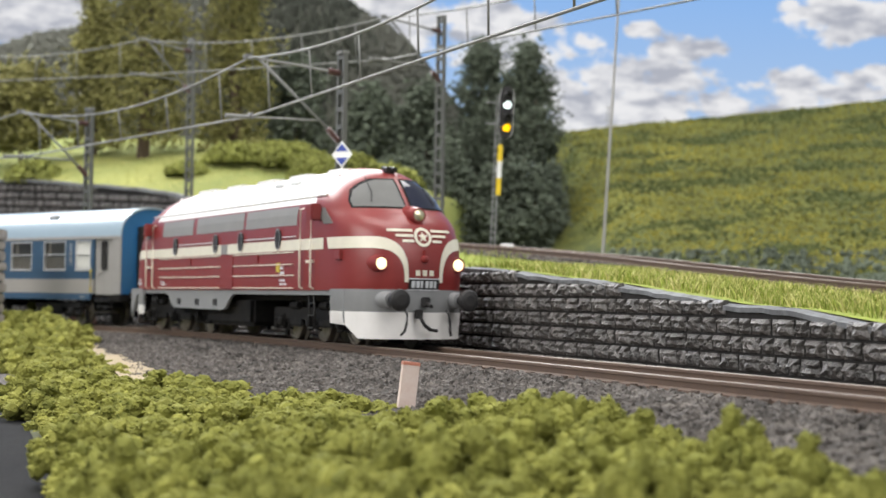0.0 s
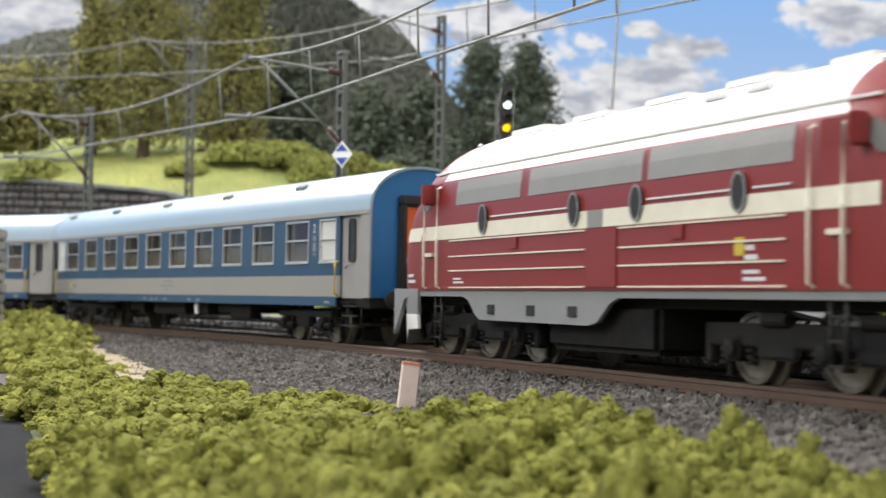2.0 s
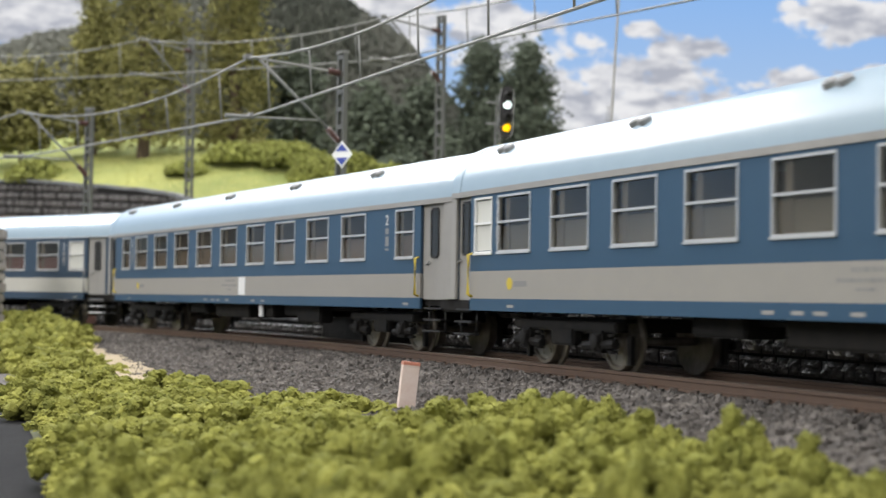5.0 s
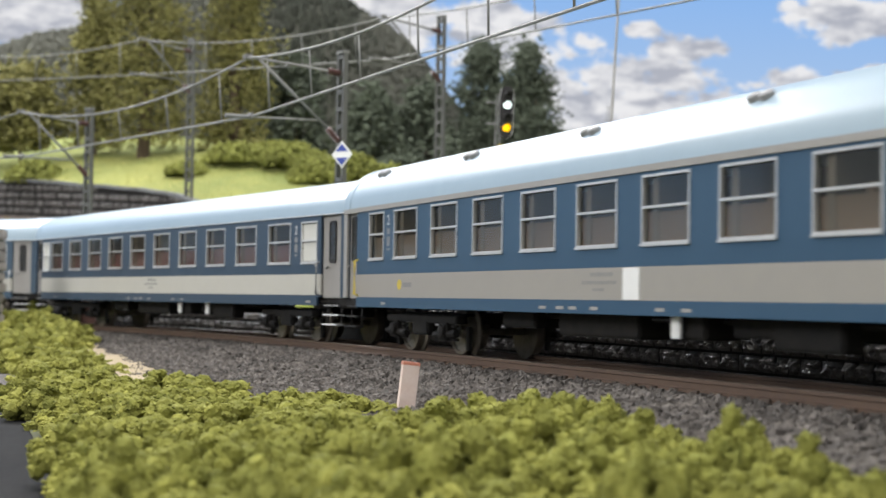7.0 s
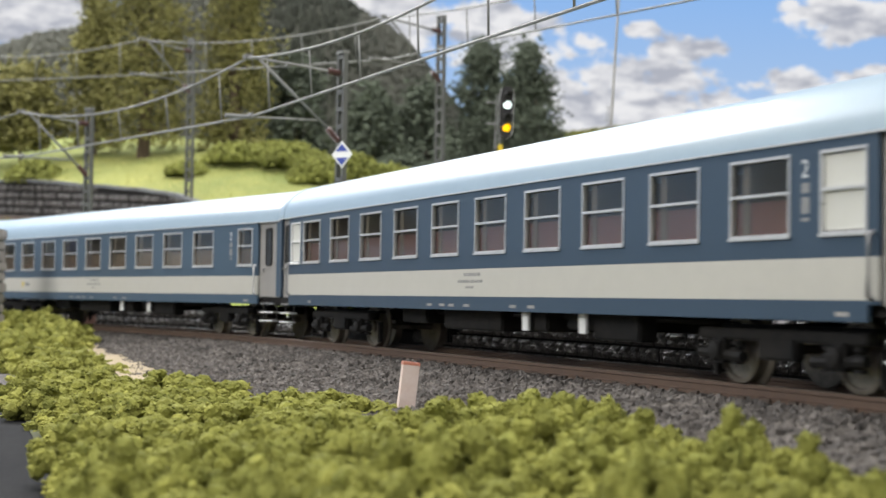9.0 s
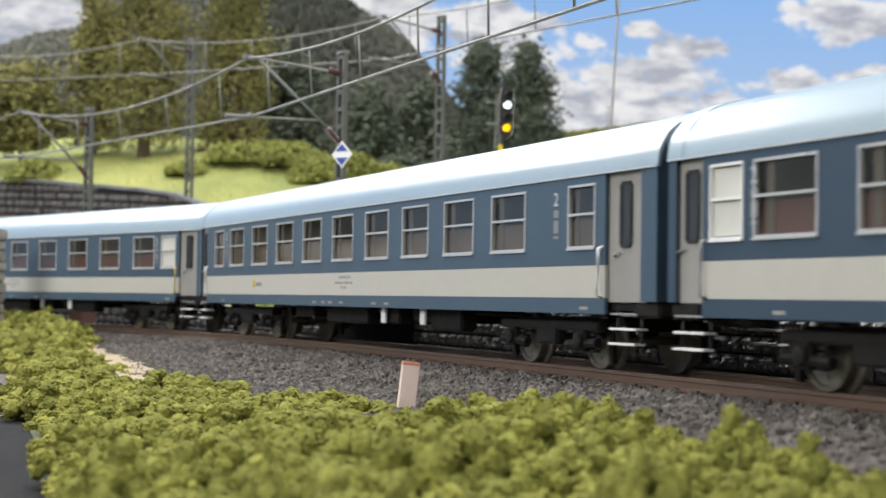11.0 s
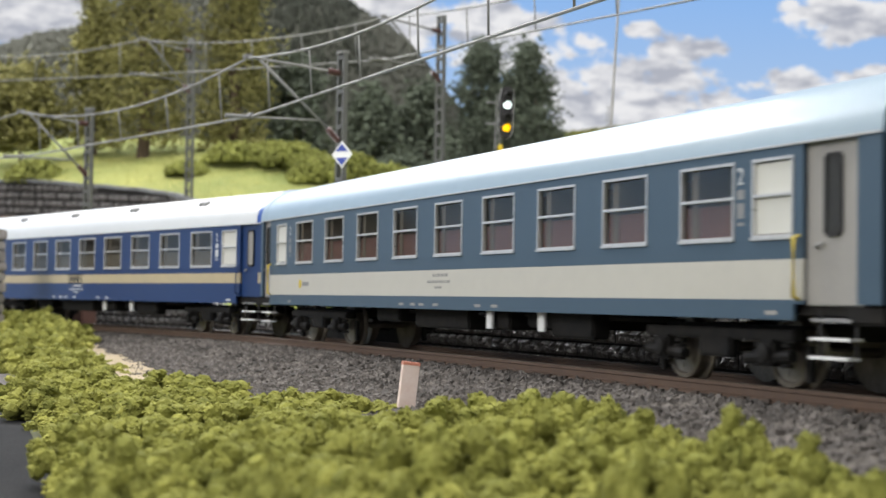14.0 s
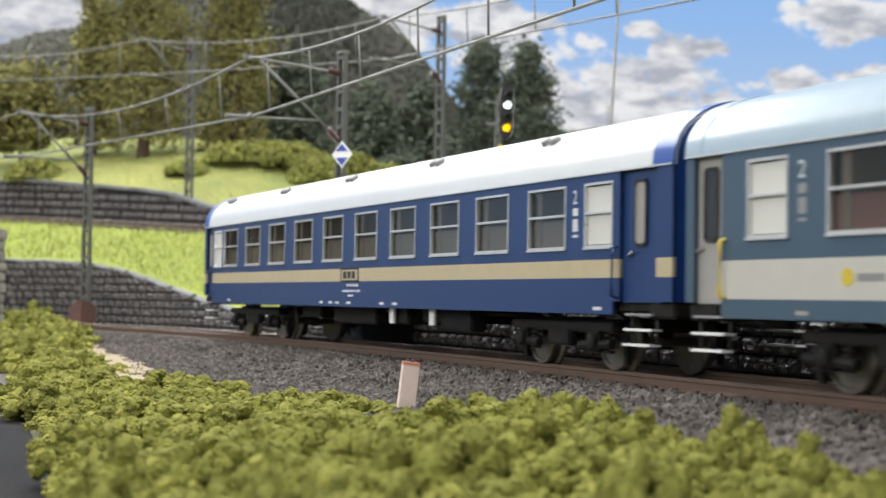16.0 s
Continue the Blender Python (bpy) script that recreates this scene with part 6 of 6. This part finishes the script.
# bushes on the meadow
for k, (x, y, z, R, Hh) in enumerate(((-268, 955, 84, 20, 17), (-132, 930, 80, 22, 15), (-96, 925, 70, 22, 18), (-78, 900, 62, 20, 18), (-58, 915, 60, 22, 20), (-160, 905, 66, 14, 9), (-36, 925, 52, 22, 16), (-112, 965, 88, 20, 14))):
    r = np.random.default_rng(400 + k)
    places = []
    z = min((q for row in hill_rows for q in row), key=lambda q: (q.x - x) ** 2 + (q.y - y) ** 2).z - 2
    for _ in range(1100):
        a, u = r.uniform(0, 2 * math.pi), math.sqrt(r.uniform(0, 1))
        q = 1 + 0.3 * noise.noise(Vector((math.cos(a) * 2, math.sin(a) * 2, k)))
        places.append((x + R * q * u * math.cos(a), y + R * q * u * math.sin(a), z + Hh * math.sqrt(1 - u * u * 0.95) * r.uniform(0.1, 1.0), r.uniform(0.9, 2.0)))
    b = scatter("meadow_bush", places, LEAF, M_LEAFB, r)
    tagged(b, "yellow green bush growing on the meadow slope", "bush", "bushes on the meadow")

# wooded ridge and its tree clumps
RX = [-900, -520, -400, -350, -310, -265, -194, -153, -92, -42, -10, 20, 60]
RZ = [140, 165, 216, 232, 240, 266, 288, 292, 268, 240, 205, 160, 80]
ridge_rows = []
for x in np.arange(-900, 75, 12.0):
    zt = float(np.interp(x, RX, RZ))
    ridge_rows.append([Vector((x, 1130 + 110 * t, 10 + (zt - 10) * math.sin(t * math.pi / 2) + 4 * hmap(x, t * 100, 24))) for t in np.linspace(0, 1, 12)])
tagged(sheet("wooded_ridge", ridge_rows, M_WOODS), "dark wooded ridge in the distance", "hill", kind="structure")
rw = np.random.default_rng(5)


def on_grid(rows_, i, j):
    a, b, u, v = rows_[int(i)], rows_[int(i) + 1], i - int(i), j - int(j)
    return a[int(j)].lerp(a[int(j) + 1], v).lerp(b[int(j)].lerp(b[int(j) + 1], v), u)


places, shaded = [], []
for _ in range(9000):
    i, j = rw.uniform(25, len(ridge_rows) - 1.01), rw.uniform(1.5, 10.9)
    p = on_grid(ridge_rows, i, j)
    (shaded if -165 + rw.uniform(-6, 6) < p.x < -72 + rw.uniform(-14, 14) else places).append((p.x, p.y - 1, p.z, rw.uniform(1.3, 3.0)))
tagged(scatter("far_woods", places, PEBBLES, M_WOODS, rw, 1.6), "dark far woods covering the ridge", "woods", kind="stuff")

# same woods between x -165 and -72, shade painted by a darker material
tagged(scatter("spruce_stand", shaded, PEBBLES, M_WOODD, rw, 2.2), "darker part of the ridge woods, with shade put into its colour", "woods", kind="stuff")

# flower clumps over the field
places, dark = [], []
for _ in range(46000):
    i, j = rw.uniform(28, len(field_rows) - 2), rw.uniform(14, 50)
    p = on_grid(field_rows, i, j)
    if noise.noise(Vector((p.x / 60, p.y / 26, 2.0))) + rw.uniform(-0.22, 0.22) > -0.12:
        places.append((p.x, p.y, p.z + 0.3, rw.uniform(0.5, 1.5)))
    else:
        dark.append((p.x, p.y, p.z + 0.2, rw.uniform(0.7, 2.0)))
tagged(scatter("field_flowers", places, LEAF, M_FLOWER, rw, 0.9), "yellow flower clumps all over the crop field", "flowers", kind="stuff")
tagged(scatter("field_leaves", dark, LEAF, M_CROP, rw, 0.9), "dark green crop leaves between the flowers", "crop", kind="stuff")
places = []
for _ in range(6000):
    p = Vector((rw.uniform(-60, 300), rw.uniform(690, 840), 0))
    i = int((p.y - 440) / 12)
    z = field_rows[i][min(int((p.x + 130) / 14), 60)].z
    places.append((p.x, p.y, z + rw.uniform(-2, 3), rw.uniform(1.2, 3.2)))
tagged(scatter("hedge_foliage", places, LEAF, M_LEAFD, rw), "dark green undergrowth at the field's foot", "undergrowth", kind="stuff")

# far power pylons on the field's crest
for x, z, h in ((139, 142, 46), (188, 140, 38), (232, 150, 22), (350, 172, 20), (425, 186, 18)):
    bm = bmesh.new()
    for e in (-1.3, 1.3):
        rod(bm, (e, 0, 0), (e * 0.2, 0, h), 0.28, 5, 0.18)
    for zz in (0.72, 0.84, 0.95):
        rod(bm, (-2.6, 0, h * zz), (2.6, 0, h * zz), 0.2, 5)
    ob = tagged(mesh_ob("power_pylon", bm, M_MAST), "tiny far grey power pylon on the crest", "pylon", "far power pylons")
    ob.location = (x * MM, 1235 * MM, (z - 8) * MM)


# ---- sky backdrop ----
def sky_mat():
    m = bpy.data.materials.new("cloudy_sky")
    m.use_nodes = True
    nt = m.node_tree
    L = nt.links.new
    for nd in list(nt.nodes):
        nt.nodes.remove(nd)
    out = nt.nodes.new("ShaderNodeOutputMaterial")
    em = nt.nodes.new("ShaderNodeEmission")
    L(em.outputs[0], out.inputs["Surface"])
    tc = nt.nodes.new("ShaderNodeTexCoord")
    sep = nt.nodes.new("ShaderNodeSeparateXYZ")
    L(tc.outputs["Object"], sep.inputs[0])

    def math_node(op, a, b):
        n = nt.nodes.new("ShaderNodeMath")
        n.operation = op
        for k, v in enumerate((a, b)):
            if isinstance(v, (int, float)):
                n.inputs[k].default_value = v
            else:
                L(v, n.inputs[k])
        return n.outputs[0]

    field = None
    for cx, cz, rx, rz, s in ((43, 256, 46, 36, 1.0), (127, 247, 15, 8, 0.95), (177, 258, 14, 8, 0.95), (212, 242, 36, 14, 1.0), (154, 219, 44, 18, 1.05), (205, 214, 40, 18, 1.0), (165, 190, 90, 24, 0.95), (100, 215, 26, 30, 0.8), (246, 188, 38, 10, 0.85), (341, 204, 64, 19, 1.05), (384, 216, 26, 12, 0.9), (320, 178, 130, 11, 0.85), (361, 269, 50, 22, 1.1), (306, 281, 12, 6, 0.9), (-365, 268, 80, 40, 1.1), (-85, 262, 100, 40, 1.0), (150, 160, 100, 24, 0.85), (300, 350, 160, 40, 0.8), (-200, 380, 200, 50, 0.9)):
        dx = math_node("DIVIDE", math_node("SUBTRACT", sep.outputs["X"], cx * MM), rx * MM)
        dz = math_node("DIVIDE", math_node("SUBTRACT", sep.outputs["Z"], cz * MM), rz * MM)
        d = math_node("ADD", math_node("MULTIPLY", dx, dx), math_node("MULTIPLY", dz, dz))
        g = math_node("MULTIPLY", math_node("SUBTRACT", 1.0, math_node("MULTIPLY", d, 0.6)), s)
        field = g if field is None else math_node("MAXIMUM", field, g)
    field = math_node("MAXIMUM", field, -1.2)
    mp = nt.nodes.new("ShaderNodeMapping")
    mp.inputs["Scale"].default_value = (1.0, 1.0, 1.5)
    L(tc.outputs["Object"], mp.inputs["Vector"])
    n1 = nt.nodes.new("ShaderNodeTexNoise")
    n1.inputs["Scale"].default_value, n1.inputs["Detail"].default_value, n1.inputs["Roughness"].default_value = 34, 7, 0.55
    L(mp.outputs[0], n1.inputs["Vector"])
    dens = math_node("ADD", math_node("MULTIPLY", field, 0.34), n1.outputs["Fac"])
    mask = nt.nodes.new("ShaderNodeMapRange")
    mask.inputs["From Min"].default_value, mask.inputs["From Max"].default_value = 0.56, 0.72
    mask.interpolation_type = "SMOOTHSTEP"
    L(dens, mask.inputs["Value"])
    n2 = nt.nodes.new("ShaderNodeTexNoise")
    n2.inputs["Scale"].default_value, n2.inputs["Detail"].default_value = 44, 6
    mp2 = nt.nodes.new("ShaderNodeMapping")
    mp2.inputs["Location"].default_value = (0.0, 0.3, 0.006)
    mp2.inputs["Scale"].default_value = (0.8, 1, 1.9)
    L(tc.outputs["Object"], mp2.inputs["Vector"])
    L(mp2.outputs[0], n2.inputs["Vector"])
    shade = nt.nodes.new("ShaderNodeMapRange")
    shade.inputs["From Min"].default_value, shade.inputs["From Max"].default_value = 0.36, 0.6
    L(n2.outputs["Fac"], shade.inputs["Value"])
    cl = nt.nodes.new("ShaderNodeMix")
    cl.data_type = "RGBA"
    cl.inputs["A"].default_value, cl.inputs["B"].default_value = (0.44, 0.46, 0.53, 1), (0.84, 0.84, 0.86, 1)
    L(shade.outputs["Result"], cl.inputs["Factor"])
    hz = nt.nodes.new("ShaderNodeMapRange")
    hz.inputs["From Min"].default_value, hz.inputs["From Max"].default_value = 0.13, 0.30
    L(sep.outputs["Z"], hz.inputs["Value"])
    bl = nt.nodes.new("ShaderNodeMix")
    bl.data_type = "RGBA"
    bl.inputs["A"].default_value, bl.inputs["B"].default_value = (0.46, 0.60, 0.80, 1), (0.26, 0.475, 0.86, 1)
    L(hz.outputs["Result"], bl.inputs["Factor"])
    fin_ = nt.nodes.new("ShaderNodeMix")
    fin_.data_type = "RGBA"
    L(mask.outputs["Result"], fin_.inputs["Factor"])
    L(bl.outputs["Result"], fin_.inputs["A"])
    L(cl.outputs["Result"], fin_.inputs["B"])
    L(fin_.outputs["Result"], em.inputs["Color"])
    em.inputs["Strength"].default_value = 0.95
    return m


bm = bmesh.new()
loft(bm, [[Vector((x, 1300 - 0.0006 * max(0, abs(x) - 450) ** 2, z)) for z in (-40, 520)] for x in range(-1200, 1250, 50)], False, False, True)
tagged(mesh_ob("backdrop", bm, sky_mat()), "printed sky backdrop with white cumulus clouds", "backdrop", kind="structure")

# ---- wall stones, nearest first ----
wall_stones(wall_right, -64, 176, 7)
wall_stones(wall_left, -420, -140, 8)
# ---- motion ----
RUN = [(0, 2.5), (0.5, 54.0), (1, 114.0), (1.5, 169.4), (2, 227.8), (2.5, 286.5), (3, 349.6), (3.5, 405.0), (4.0, 466.0), (4.2, 488.0), (4.9, 560.5), (5.6, 635), (6.3, 706), (6.5, 728.8), (7, 788), (7.5, 843.2), (8, 905.6), (8.5, 963), (9, 1021.8), (9.7, 1096.5), (10.5, 1181.5), (11.3, 1267.5), (11.5, 1289.6), (12, 1350.5), (12.5, 1403.8), (13, 1465.3), (13.5, 1521.4), (14, 1580.6), (14.5, 1638), (15, 1694.8), (15.5, 1754), (16, 1815.4)]


def run_s(t):
    return float(np.interp(t, [r[0] for r in RUN], [r[1] for r in RUN]))


def riding(s, a, b):
    """The pose of a vehicle whose front is at s, with bogie pivots a and b behind it."""
    p, q = main_at(s - a), main_at(s - b)
    d = (p - q).normalized()
    o = p + d * a
    return o, math.atan2(d.y, d.x)


def motions():
    fleet = [(loco, 0.0, 48, 168)] + [(c, 234.0 + 287.5 * k, 45, 237) for k, c in enumerate(COACHES)]
    times = [r[0] for r in RUN]
    for ob, back, a, b in fleet:
        rows = []
        for t in times:
            o, h = riding(run_s(t) - back, a, b)
            rows.append((t, pose(o.x * MM, o.y * MM, 0, 0, 0, math.degrees(h))))
        walk(ob, rows)
        for parent, bg, px in BOGIES:
            if parent is ob:
                rows = []
                for t in times:
                    s = run_s(t) - back
                    o, h = riding(s, a, b)
                    turn = main_heading(s + px) - h
                    rows.append((t, pose(px * MM, 0, 0, 0, 0, math.degrees(turn))))
                walk(bg, rows)
    # the wheels roll: one turn for each circumference travelled
    for w, x, r in WHEELS:
        rows = []
        for t in np.arange(0, 16.0001, 1 / 30):
            rows.append((float(t), pose(x * MM, 0, r * MM, 0, math.degrees(run_s(t) / r), 0)))
        walk(w, rows)


motions()
